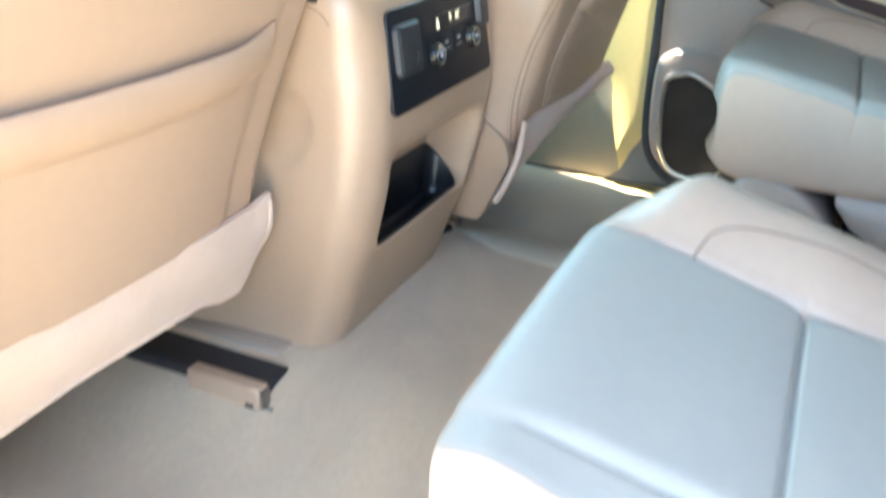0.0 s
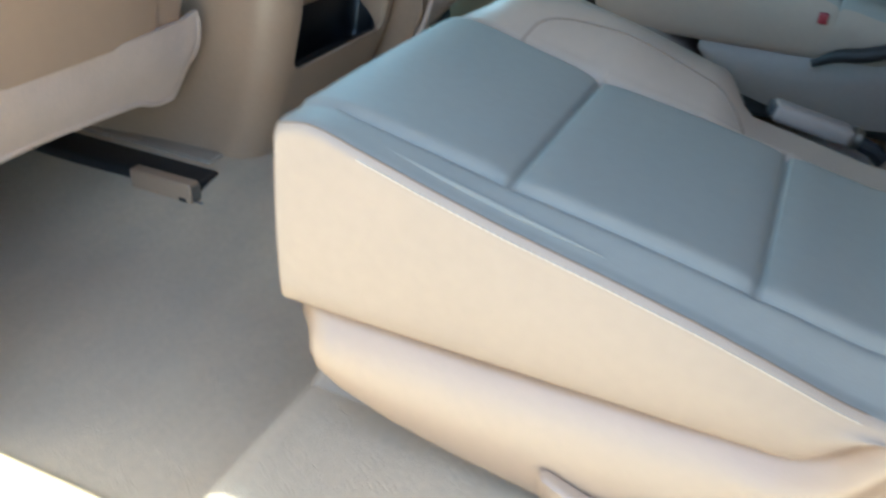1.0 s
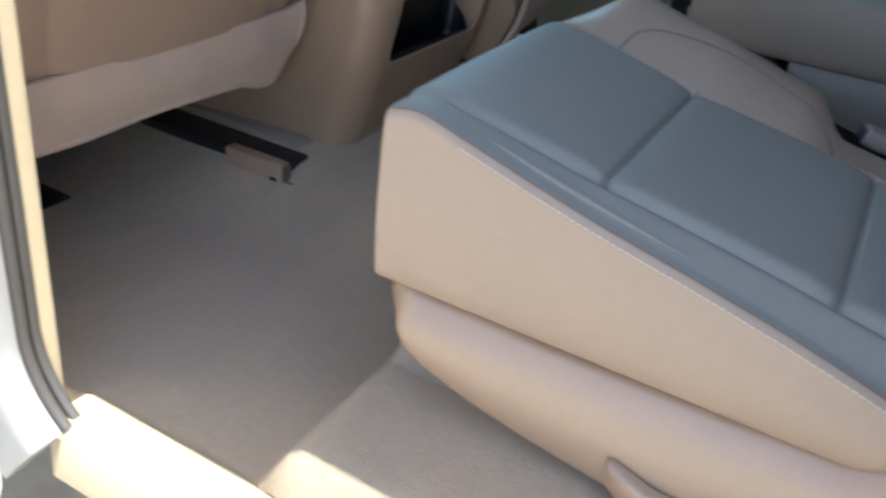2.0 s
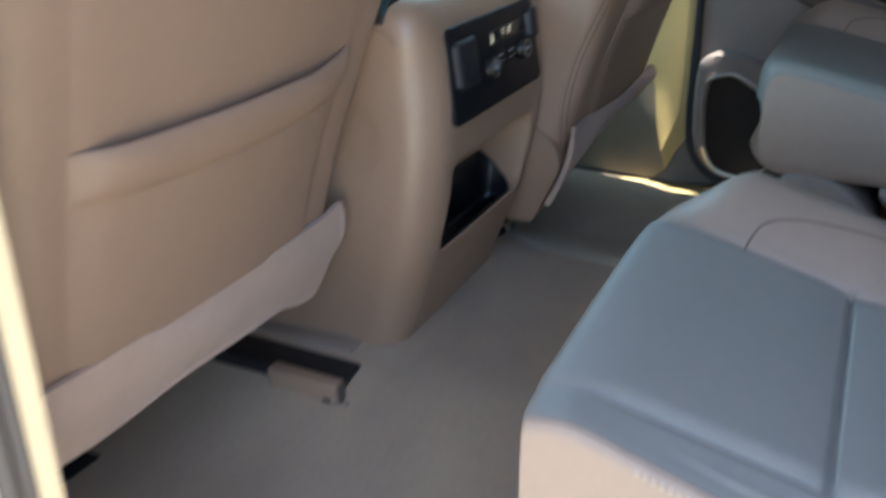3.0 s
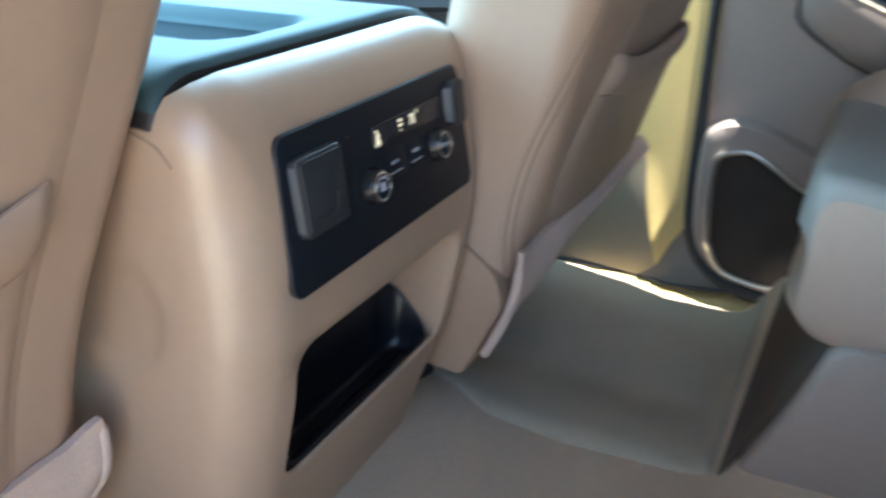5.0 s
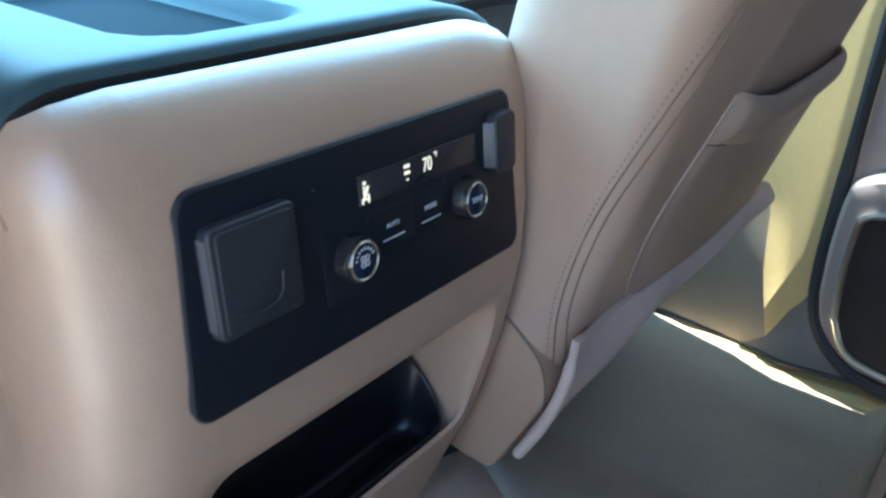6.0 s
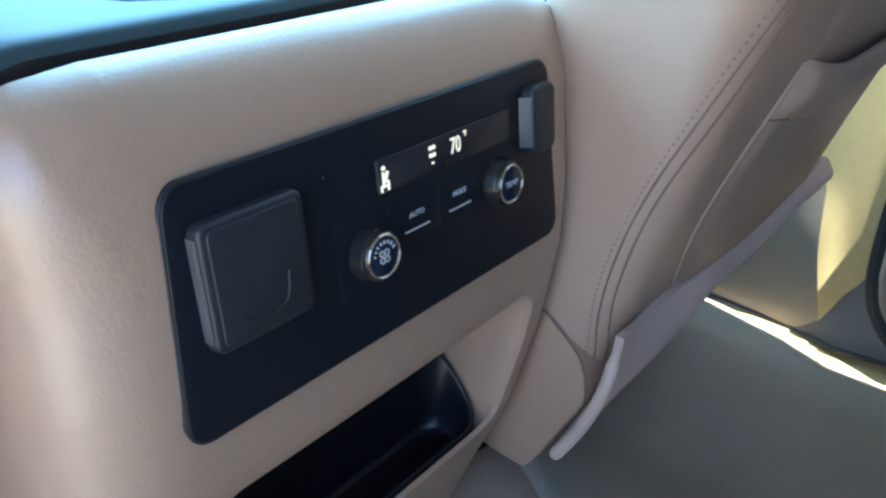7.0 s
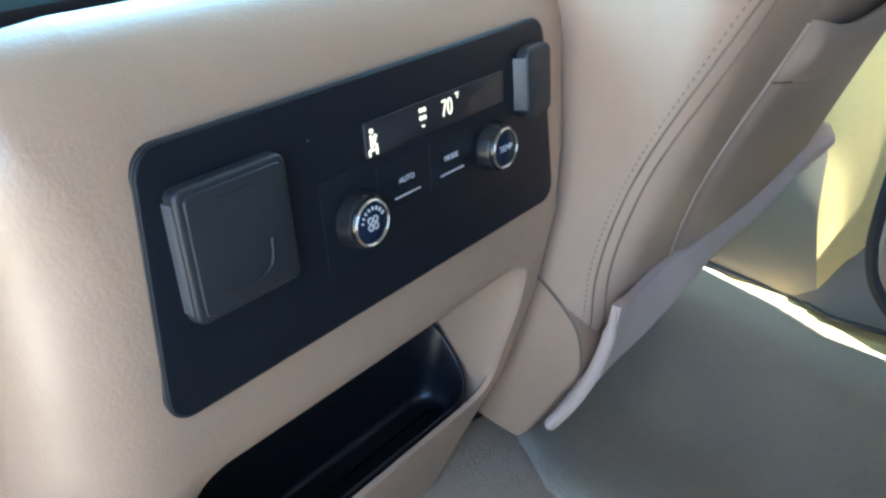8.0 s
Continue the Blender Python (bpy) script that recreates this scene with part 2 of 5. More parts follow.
def tube(points, r, seg=8, cap=True):
    """A round rod along points."""
    pts = [Vector(p) for p in points]
    rings = []
    side = None
    for i, p in enumerate(pts):
        d = (pts[min(i + 1, len(pts) - 1)] - pts[max(i - 1, 0)]).normalized()
        if side is None:
            side = d.orthogonal().normalized()
        side = (side - d * side.dot(d)).normalized()
        up = d.cross(side)
        rr = r(i / (len(pts) - 1)) if callable(r) else r
        rings.append([p + (side * math.cos(a) + up * math.sin(a)) * rr for a in (2 * math.pi * k / seg for k in range(seg))])
    return loft(rings, cap)


def curve_through(points, n=8):
    """Points on a smooth line through the given ones."""
    p = [Vector(q) for q in points]
    p = [2 * p[0] - p[1]] + p + [2 * p[-1] - p[-2]]
    out = []
    for a, b, c, d in zip(p, p[1:], p[2:], p[3:]):
        for k in range(n):
            t = k / n
            out.append(0.5 * (2 * b + (c - a) * t + (2 * a - 5 * b + 4 * c - d) * t * t + (3 * b - a - 3 * c + d) * t ** 3))
    return out + [p[-2]]


def rounded(x0, x1, y0, y1, r, n=6, sub=4):
    """A closed ring of (x, y) round a rectangle with rounded corners; r: one radius or four (x1y0, x1y1, x0y1, x0y0)."""
    rs = r if isinstance(r, (tuple, list)) else (r,) * 4
    corners = [(x1, y0, 1, -1, -90), (x1, y1, 1, 1, 0), (x0, y1, -1, 1, 90), (x0, y0, -1, -1, 180)]
    ring = []
    for (cx, cy, sx, sy, a0), rr in zip(corners, rs):
        for k in range(n + 1):
            a = radians(a0 + 90 * k / n)
            ring.append((cx - sx * rr + rr * math.cos(a), cy - sy * rr + rr * math.sin(a)))
    out = []
    for k, (a, b) in enumerate(zip(ring, ring[1:] + ring[:1])):
        out.append(a)
        if k % (n + 1) == n:
            out += [(a[0] + (b[0] - a[0]) * s / sub, a[1] + (b[1] - a[1]) * s / sub) for s in range(1, sub)]
    return out


def plate(ring, y0, y1, bevel=0.001):
    """A slab with the outline ring of (x, z), facing -y at y0, its back at y1, edges eased."""
    cx = sum(p[0] for p in ring) / len(ring)
    cz = sum(p[1] for p in ring) / len(ring)

    def shrunk(d):
        out = []
        n = len(ring)
        for i, (x, z) in enumerate(ring):
            (ax, az), (bx, bz) = ring[i - 1], ring[(i + 1) % n]
            t = Vector((bx - ax, bz - az))
            t = t.normalized() if t.length > 1e-9 else Vector((1, 0))
            nx, nz = t.y, -t.x
            if (x - cx) * nx + (z - cz) * nz < 0:
                nx, nz = -nx, -nz
            out.append((x - nx * d, z - nz * d))
        return out

    rings = [[(x, y1, z) for x, z in ring], [(x, y0 + bevel, z) for x, z in ring]]
    for a in (30, 60, 90):
        k = bevel * (1 - math.cos(radians(a)))
        rings.append([(x, y0 + bevel * (1 - math.sin(radians(a))), z) for x, z in shrunk(k)])
    return loft(rings)


def disc(r0, y0, y1, seg=32, bevel=0.0015, r1=None):
    """A round knob body about the y axis, facing -y at y0."""
    r1 = r1 or r0
    rings = []
    for r, y in ((r1, y1), (r0, y0 + bevel), (r0 - bevel * 0.3, y0 + bevel * 0.3), (r0 - bevel, y0)):
        rings.append([(r * math.cos(2 * math.pi * k / seg), y, r * math.sin(2 * math.pi * k / seg)) for k in range(seg)])
    return loft(rings)


def ring_disc(r_out, r_in, y0, y1, seg=32):
    prof = [(r_in, y1), (r_out, y1), (r_out, y0 + 0.0008), (r_out - 0.0008, y0), (r_in + 0.0008, y0), (r_in, y0 + 0.0008)]
    bm = bmesh.new()
    vs = [[bm.verts.new((r * math.cos(2 * math.pi * k / seg), y, r * math.sin(2 * math.pi * k / seg))) for r, y in prof] for k in range(seg)]
    for a, b in zip(vs, vs[1:] + vs[:1]):
        for i in range(len(prof)):
            j = (i + 1) % len(prof)
            bm.faces.new((a[i], a[j], b[j], b[i]))
    return bm


def lettering(name, text, size, m, mat, parent):
    """Raised letters that face -y of m."""
    cu = bpy.data.curves.new(name, "FONT")
    cu.body, cu.size, cu.align_x, cu.align_y, cu.extrude = text, size, "CENTER", "CENTER", 0.0002
    tmp = bpy.data.objects.new(name, cu)
    me = bpy.data.meshes.new_from_object(tmp)
    bpy.data.objects.remove(tmp)
    bm = bmesh.new()
    bm.from_mesh(me)
    bpy.data.meshes.remove(me)
    bmesh.ops.transform(bm, matrix=m @ Matrix.Rotation(radians(90), 4, "X"), verts=bm.verts)
    return part(name, bm, mat, parent, sharp=0)


def smooth(a, b, v):
    t = min(1, max(0, (v - a) / (b - a)))
    return t * t * (3 - 2 * t)


def eased(rows, v, w=0.03):
    """Like lin, with the bends eased over a width."""
    return sum(lin(rows, v + w * k / 4) * (4 - abs(k)) for k in range(-3, 4)) / 16


def lin(rows, v):
    rows = sorted(rows)
    return float(np.interp(v, [r[0] for r in rows], [r[1] for r in rows]))

# ---------------------------------------------------------------- the shell of the car
def floor_height(x, y):
    """Carpet over a low tunnel, with a step up under the second row."""
    tunnel = 0.055 * (1 - smooth(0.20, 0.44, abs(x))) - 0.015 * smooth(0.3, 0.65, x)
    step = 0.085 * smooth(0.222, 0.29, -y)
    return max(tunnel, step) + 0.0015 * math.sin(9 * x + 4 * y) + 0.001 * math.sin(23 * y - 11 * x)


def grid_lines(a, b, fine, coarse, lo, hi):
    out, v = [], a
    while v < b:
        out.append(v)
        v += fine if lo <= v <= hi else coarse
    return out + [b]


def carpet_edge(y):
    """Where the carpet ends at the far sill."""
    return lin([(-0.40, 0.726), (-0.28, 0.724), (-0.20, 0.720), (-0.104, 0.716), (-0.035, 0.747), (0.09, 0.771), (0.2, 0.774)], y)


def build_floor():
    us = [k / 74 for k in range(75)]

    def left(y):
        return -0.745 - 0.008 * smooth(0.22, 0.30, -y)

    ys = grid_lines(-2.2, 1.15, 0.015, 0.1, -0.5, 0.5)
    bm = loft([[(left(y), y, -0.07), (left(y), y, floor_height(-0.74, y) - 0.006)] + [(x, y, floor_height(x, y)) for x in (left(y) + 0.006 + (carpet_edge(y) - left(y) - 0.002) * u for u in us)] for y in ys], cap=False, closed=False)
    ob = part("floor", bm, CARPET, sharp=0)
    return tagged(ob, "tan cut-pile carpet over the car floor, worn and dusty", "carpet", kind="structure")


build_floor()
ground = part("ground", loft([[(-60, y, -0.78), (-4, y, -0.78), (4, y, -0.78), (60, y, -0.78)] for y in (-60, -4, 4, 60)], cap=False, closed=False), GROUND, sharp=0)
tagged(ground, "pale sunlit concrete ground under the car", "ground", kind="structure")


def wall(name, outline, x0, x1, mat, label, category="wall"):
    """A slab between x0 and x1 with an outline of (y, z)."""
    bm = loft([[(x, y, z) for y, z in outline] for x in (x0, x1)])
    bmesh.ops.bevel(bm, geom=bm.edges[:], offset=0.006, segments=2, profile=0.5, affect="EDGES")
    return tagged(part(name, bm, mat), label, category, kind="structure")


# roof, ends and side panels that close the cabin
tagged(part("ceiling", box(-0.748, 0.715, -2.2, 0.38, 1.12, 1.15, 0.012), HEAD), "taupe woven headliner under the roof", "headliner", kind="structure")
# Two unseen strips, added to narrow the sun slot beyond the ceiling's edge
tagged(part("trim_sun_block", box(0.738, 0.80, -1.0, -0.435, 1.105, 1.135, 0.008), HEAD), "unseen strip over the far rear door that shades the armrest", "trim", kind="structure")
# Outline cut so that the sunlit strip on the sill tapers forward
rail = [(0.712, -0.46), (0.717, -0.45), (0.741, -0.385), (0.754, -0.32), (0.763, -0.257), (0.80, -0.25), (0.80, 0.50), (0.712, 0.50)]
tagged(part("trim_sun_block_front", loft([[(x, y, z) for x, y in rail] for z in (1.105, 1.135)]), HEAD), "unseen curved strip over the far front door that shapes the sun patch", "trim", kind="structure")
tagged(part("wall_rear", box(-0.78, 0.78, -2.24, -2.2, -0.02, 1.14, 0.006), DOOR_TRIM), "dull beige rear trim wall of the cargo space", "wall", kind="structure")
wall("wall_cargo_side", [(-2.2, -0.02), (-0.82, -0.02), (-0.86, 0.5), (-0.98, 1.14), (-2.2, 1.14)], -0.98, -0.76, DOOR_TRIM, "dull beige trim beside the cargo space")
wall("wall_cargo_far", [(-2.2, -0.02), (-0.95, -0.02), (-0.95, 1.14), (-2.2, 1.14)], 0.77, 0.85, DOOR_TRIM, "dull beige trim on the far side of the cargo space")
wall("wall_driver_door", [(0.075, -0.02), (1.15, -0.02), (1.15, 0.66), (0.075, 0.66)], -0.84, -0.78, DARK, "dark inner panel of the closed driver door", "door")
tagged(part("wall_firewall", box(-0.8, 0.8, 1.12, 1.17, -0.05, 0.68, 0.01), DARK), "dark carpeted firewall behind the dashboard", "wall", kind="structure")


def sill(name, sx, label, x0, x1, ya, yb, z0, mat):
    prof = [(x0, z0 + 0.004), (x0 + 0.012 * sx, z0 + 0.013), (x1 - 0.012 * sx, z0 + 0.013), (x1, z0 + 0.004), (x1 + 0.004 * sx, z0 - 0.06), (x0, z0 - 0.06)]
    rings = []
    for k in range(57):
        y = ya + (yb - ya) * k / 56
        inner = carpet_edge(y) - x0 if sx > 0 else 0.0
        rings.append([(x + inner * (1 if abs(x - x0) < 0.02 else 0), y, z) for x, z in prof])
    return tagged(part(name, loft(rings), mat, sharp=50), label, "door sill", kind="structure")


sill("trim_near_sill", -1, "cream plastic scuff plate on the sunlit door sill", -0.742, -0.80, -0.815, -0.02, 0.0, SILLP)
sill("trim_far_sill", 1, "cream plastic scuff plate under the far door, yellowed for sunlight", 0.722, 0.87, -0.95, 0.9, -0.012, SUNLIT_CREAM)


# ---------------------------------------------------------------- near door frame and the open door
def build_near_pillar():
    e = thing("door_frame", "body pillar, its white paint greyed for shade, with rubber seals and a cream trim edge at the open doorway", "door frame", kind="structure", at=(-0.8, 0.0, 0.0))

    def y_at(z):
        return lin([(-0.1, 0.012), (0.05, 0.004), (0.32, -0.013), (0.5, -0.024), (1.1, -0.06)], z)

    turn = 0.12
    path = []
    for a in range(50, 0, -5):
        c, n = math.cos(radians(a)), math.sin(radians(a))
        path.append((y_at(0.1) - turn + turn * c, 0.1 - turn * n, c, -n))
    path += [(y_at(z), z, 1.0, 0.0) for z in (0.1, 0.15, 0.25, 0.35, 0.45, 0.55, 0.7, 0.85, 1.0, 1.12)]

    def column(pts):
        rings = []
        for y, z, ny, nz in path:
            lean = 0.13 * smooth(0.6, 1.15, z)
            rings.append([(px + lean + 0.024 * smooth(0.10, 0.6, z) * min(1.0, max(0.0, (-0.801 - px) / 0.028)), y + py * ny, z + py * nz) for px, py in pts])
        return loft(rings)

    trim = [[(px + 0.13 * smooth(0.6, 1.15, z), y_at(z) + py, z) for px, py in rounded(-0.776, -0.757, 0.0, 0.10, 0.004, 3, 2)] for z in (0.0, 0.1, 0.25, 0.4, 0.55, 0.7, 0.8, 0.9, 1.0, 1.12)]
    part("trim_edge", loft(trim), SILLP, e, "cream plastic pillar trim")
    part("inner_seal", column(rounded(-0.787, -0.776, -0.004, 0.03, 0.004, 4, 2)), GREY_SEAL, e, "dark grey rubber seal lip")
    part("outer_seal", column(rounded(-0.800, -0.789, -0.006, 0.03, 0.005, 4, 2)), GREY_SEAL, e, "grey rubber seal lip")
    part("body_pillar", column(rounded(-0.829, -0.801, 0.0, 0.11, (0.004, 0.01, 0.01, 0.028), 8, 3)), PILLAR, e, "pillar body, white paint greyed for shade")
    return e


build_near_pillar()


def build_open_door():
    e = thing("open_rear_door", "white painted rear door swung wide open with bare sunlit jamb", "car door", at=(-0.829, 0.030, 0))
    turn = Matrix.Translation((-0.829, 0.030, 0)) @ Matrix.Rotation(radians(-4), 4, "Z")

    def slab(x0, x1, y0, y1, z0, z1, r):
        ring = rounded(x0, x1, z0, z1, r, 6, 4)
        rings = [[(x, y, z) for x, z in ring] for y in (y0, y1)]
        bm = loft(rings)
        bmesh.ops.bevel(bm, geom=[ed for ed in bm.edges if ed.calc_face_angle(0) > 0.7], offset=0.01, segments=3, profile=0.5, affect="EDGES")
        for v in bm.verts:
            v.co.y -= 0.06 * max(0.0, v.co.z - 0.2)
        return moved(bm, turn)

    part("outer_shell", slab(-0.98, 0.0, 0.0, 0.13, -0.12, 0.74, 0.05), PAINT, e, "white painted shell")
    part("trim_panel", slab(-0.92, -0.24, -0.05, 0.001, -0.02, 0.72, 0.08), PLASTIC_DULL, e, "beige trim panel")
    part("window_frame", moved(merge(tube([(-0.02, 0.06, 0.74), (-0.10, 0.06, 1.05), (-0.16, 0.06, 1.08), (-0.9, 0.06, 1.06), (-0.95, 0.06, 0.74)], 0.02)), turn), PAINT, e)
    # flat check strap with a forked bracket at the jamb
    line = curve_through([(-0.846, 0.010, 0.184), (-0.858, 0.005, 0.176), (-0.880, 0.003, 0.165), (-0.905, 0.006, 0.154), (-0.945, 0.022, 0.143)], 5)
    strap = part("check_strap", loft([[p + Vector((0.35 * w, 0, 0.9 * w)) + Vector((0, d, 0)) for w, d in ((-0.007, 0.003), (-0.007, -0.003), (0.007, -0.003), (0.007, 0.003))] for p in line]), STRAP, e, "dull metal door check strap")
    # Light along the strap's top, drawn as a brighter rod
    part("strap_edge", tube([p + Vector((-0.003, -0.002, 0.0095)) for p in line[1:]], 0.0032, 8), SATIN, strap, "satin rod for the light on the strap's upper edge")
    fork = [(-0.850, 0.006, 0.181), (-0.846, 0.004, 0.196), (-0.840, 0.006, 0.208), (-0.835, 0.010, 0.212), (-0.834, 0.010, 0.200), (-0.835, 0.008, 0.188)]
    part("strap_fork", tube(curve_through(fork, 5), 0.0032, 8), STRAP, strap, "dark forked bracket")
    for z in (0.186, 0.197):
        part("strap_bolt", moved(disc(0.0055, -0.007, 0.004, 14), Matrix.Translation((-0.838, 0.008, z))), CHROME, strap)
    return e


build_open_door()


# ---------------------------------------------------------------- far side: pillar, doors
def build_far_pillar():
    e = thing("far_door_pillar", "plastic trim of the far door pillar, sun and shade put into its colours", "pillar trim", kind="structure", at=(0.8, 0, 0))
    rings = []
    for z in [-0.02, 0.0, 0.015, 0.03, 0.05, 0.07, 0.09, 0.11, 0.13, 0.15, 0.17, 0.19, 0.21, 0.23, 0.245, 0.26, 0.28, 0.3, 0.4, 0.5, 0.6, 0.75, 0.9, 1.05, 1.12]:
        lean = -0.10 * smooth(0.7, 1.12, z)
        front = 0.06 + 0.10 * (1 - smooth(0.05, 0.3, z))
        bend = lin([(0.0, -0.074), (0.03, -0.069), (0.08, -0.056), (0.125, -0.045), (0.16, -0.040), (0.21, -0.034), (0.235, -0.026), (0.27, 0.02), (0.30, 0.058)], z)
        ring = []
        for y in [-0.118 + (bend + 0.118) * k / 12 for k in range(13)] + [bend + (front - bend) * k / 10 for k in range(1, 11)]:
            x = lin([(-0.118, 0.790), (-0.104, 0.784), (-0.085, 0.7795), (-0.05, 0.7745), (-0.02, 0.7715), (0.06, 0.766)], y)
            k = smooth(bend - 0.034, bend + 0.012, y) * (1 - smooth(0.14, 0.23, z))
            x += (0.7675 + 0.06 * max(0.0, y - bend) - x) * k
            ring.append((x + lean, y, z))
        rings.append(ring + [(0.80 + lean, front + 0.03, z), (0.88 + lean, front, z), (0.88 + lean, -0.118, z)])
    # Cream stands for the sunlit stripe, olive and umber for the shade below
    part("pillar_cover", loft([r[:13] + r[-1:] for r in rings]), SUNLIT_CREAM, e, "plastic cover coloured cream for sunlight", sharp=60)
    part("lower_cover", loft([r[12:-1] for r in rings[:18]]), SHADED_OLIVE, e, "plastic lower cover coloured olive-beige for shade", sharp=60)
    part("base_gasket", tube(curve_through([(0.776, 0.15, 0.004), (0.774, 0.09, 0.004), (0.772, 0.02, 0.004), (0.771, -0.04, 0.004), (0.756, -0.075, 0.008), (0.744, -0.11, 0.012), (0.752, -0.2, 0.018)], 6), 0.0035, 8), SOFT_BLACK, e, "dark gasket along the foot")
    low = curve_through([(0.773, -0.03, 0.005), (0.757, -0.075, 0.009), (0.745, -0.11, 0.013), (0.752, -0.2, 0.019)], 6)
    high = curve_through([(0.776, -0.045, 0.06), (0.789, -0.105, 0.13), (0.779, -0.130, 0.074), (0.757, -0.215, 0.022)], 6)
    part("foot_trim", sheet(18, 6, lambda u, v: low[round(18 * u)].lerp(high[round(18 * u)], v) + Vector((0.006 * math.sin(math.pi * v), 0, 0)), (0.01, 0, -0.004)), SHADED_UMBER, e, "plastic foot of the pillar trim coloured umber for shade")
    part("belt_slot", box(0.757, 0.768, -0.03, 0.0, 0.78, 0.84, 0.003), BLACK, e)
    return e


build_far_pillar()


def block_window(name, y0, y1, z0, z1, label):
    return tagged(part(name, box(0.802, 0.812, y0, y1, z0, z1, 0.003), WINDOW_BLOCK), label, "window", kind="structure")


# Added out of view to darken the far side, leaving only the roof slot
block_window("window_1", -0.95, -0.12, 0.69, 1.14, "unseen dark panel that keeps skylight out of the far rear window")


def door_x(y, z):
    """The inner face of the far rear door."""
    x = 0.785
    x += 0.006 * math.sin(6 * z)
    x += 0.02 * smooth(0.55, 0.75, z)
    return x


def build_far_door():
    e = thing("far_rear_door", "closed rear door with grey-beige trim, speaker, armrest and wood strip", "car door", at=(0.8, -0.5, 0))
    part("door_panel", sheet(40, 30, lambda u, v: (door_x(-0.118 - 0.85 * u, 0.012 + 0.485 * v), -0.118 - 0.85 * u, 0.012 + 0.485 * v), (0.05, 0, 0)), DOOR_TRIM, e, "grey-beige trim panel")
    part("upper_panel", sheet(24, 8, lambda u, v: (door_x(0, 0.50 + 0.20 * v) - 0.004, -0.118 - 0.85 * u, 0.50 + 0.20 * v), (0.05, 0, 0)), DARK, e, "dark upper trim")
    # rubber seal round the door edge
    seal = curve_through([(0.791, -0.106, 0.80), (0.791, -0.106, 0.5), (0.791, -0.108, 0.3), (0.788, -0.111, 0.15), (0.778, -0.127, 0.076), (0.768, -0.165, 0.034), (0.754, -0.22, 0.020), (0.752, -0.30, 0.013), (0.758, -0.36, 0.010), (0.770, -0.6, 0.004), (0.770, -0.95, 0.004)], 8)
    part("door_seal", tube(seal, 0.0105, 8), SOFT_BLACK, e, "black rubber seal")
    # speaker pod: outline in (y, z), bulging into the cabin
    pod = [(-0.122, 0.12), (-0.118, 0.19), (-0.120, 0.262), (-0.132, 0.286), (-0.165, 0.300), (-0.22, 0.292), (-0.30, 0.262), (-0.42, 0.24), (-0.52, 0.22), (-0.56, 0.15), (-0.54, 0.06), (-0.44, 0.022), (-0.30, 0.018), (-0.21, 0.024), (-0.165, 0.045), (-0.134, 0.08)]
    pod = curve_through([(0, *p) for p in pod + pod[:1]], 4)[:-1]
    cy, cz = -0.3, 0.15

    def pod_ring(k, x):
        return [(x, cy + (p[1] - cy) * k, cz + (p[2] - cz) * k) for p in pod]

    part("speaker_pod", loft([pod_ring(1.0, 0.79), pod_ring(1.0, 0.770), pod_ring(0.99, 0.762), pod_ring(0.965, 0.757), pod_ring(0.90, 0.756), pod_ring(0.6, 0.757)]), DOOR_TRIM, e, "grey-beige speaker pod")
    spk = [(-0.150, 0.10), (-0.144, 0.17), (-0.145, 0.228), (-0.152, 0.246), (-0.172, 0.254), (-0.197, 0.257), (-0.235, 0.238), (-0.277, 0.212), (-0.33, 0.19), (-0.36, 0.14), (-0.35, 0.08), (-0.31, 0.046), (-0.25, 0.038), (-0.195, 0.046), (-0.168, 0.064)]
    spk = curve_through([(0, *p) for p in spk + spk[:1]], 4)[:-1]
    part("speaker_grille", loft([[(0.752, p[1], p[2]) for p in spk], [(0.7545, -0.25 + (p[1] + 0.25) * 0.96, 0.14 + (p[2] - 0.14) * 0.96) for p in spk], [(0.7575, -0.25 + (p[1] + 0.25) * 0.6, 0.14 + (p[2] - 0.14) * 0.6) for p in spk]]), GRILLE, e, "dark brown perforated grille")
    part("chrome_ring", tube([(0.752, p[1], p[2]) for p in spk] + [(0.752, spk[0][1], spk[0][2])], 0.0046, 8), RING, e, "thin chrome ring")
    # armrest, a swelling along the door
    rows = [(-0.225, 0.520, 0.462, 0.004), (-0.232, 0.522, 0.452, 0.022), (-0.25, 0.518, 0.438, 0.042), (-0.30, 0.503, 0.408, 0.060), (-0.36, 0.480, 0.384, 0.072), (-0.43, 0.452, 0.362, 0.080), (-0.52, 0.430, 0.345, 0.084), (-0.65, 0.42, 0.335, 0.085), (-0.8, 0.42, 0.335, 0.08), (-0.93, 0.42, 0.34, 0.05)]
    rings = []
    for y, top, low, out in rows:
        x = 0.80
        xi = 0.788 - out
        mid = (top + low) / 2
        rings.append([(x, y, low), (xi + 0.03, y, low + 0.003), (xi + 0.008, y, low + (top - low) * 0.25), (xi, y, mid), (xi + 0.001, y, top - 0.012), (xi + 0.004, y, top - 0.003), (xi + 0.010, y, top), (xi + 0.03, y, top + 0.001), (x, y, top)])
    arm = part("armrest", loft(rings), DOOR_TRIM, e, "beige armrest moulding", sharp=60)
    # Soft shade below the armrest, drawn as a thin dark rod
    part("underside_shade", tube([(0.786, -0.222, 0.53)] + [(0.784 - 0.2 * o, y, l - 0.001) for y, t, l, o in rows], 0.0028, 6), DARK, arm, "dark rod for the shade under the armrest")
    # Cream rod that draws the line of sun along the armrest's edge
    part("top_ledge", tube([(0.788 - o + 0.0025, y, t - 0.0045) for y, t, l, o in rows[1:7]], 0.0020, 8), SILLP, arm, "pale strip for the sunlit edge")
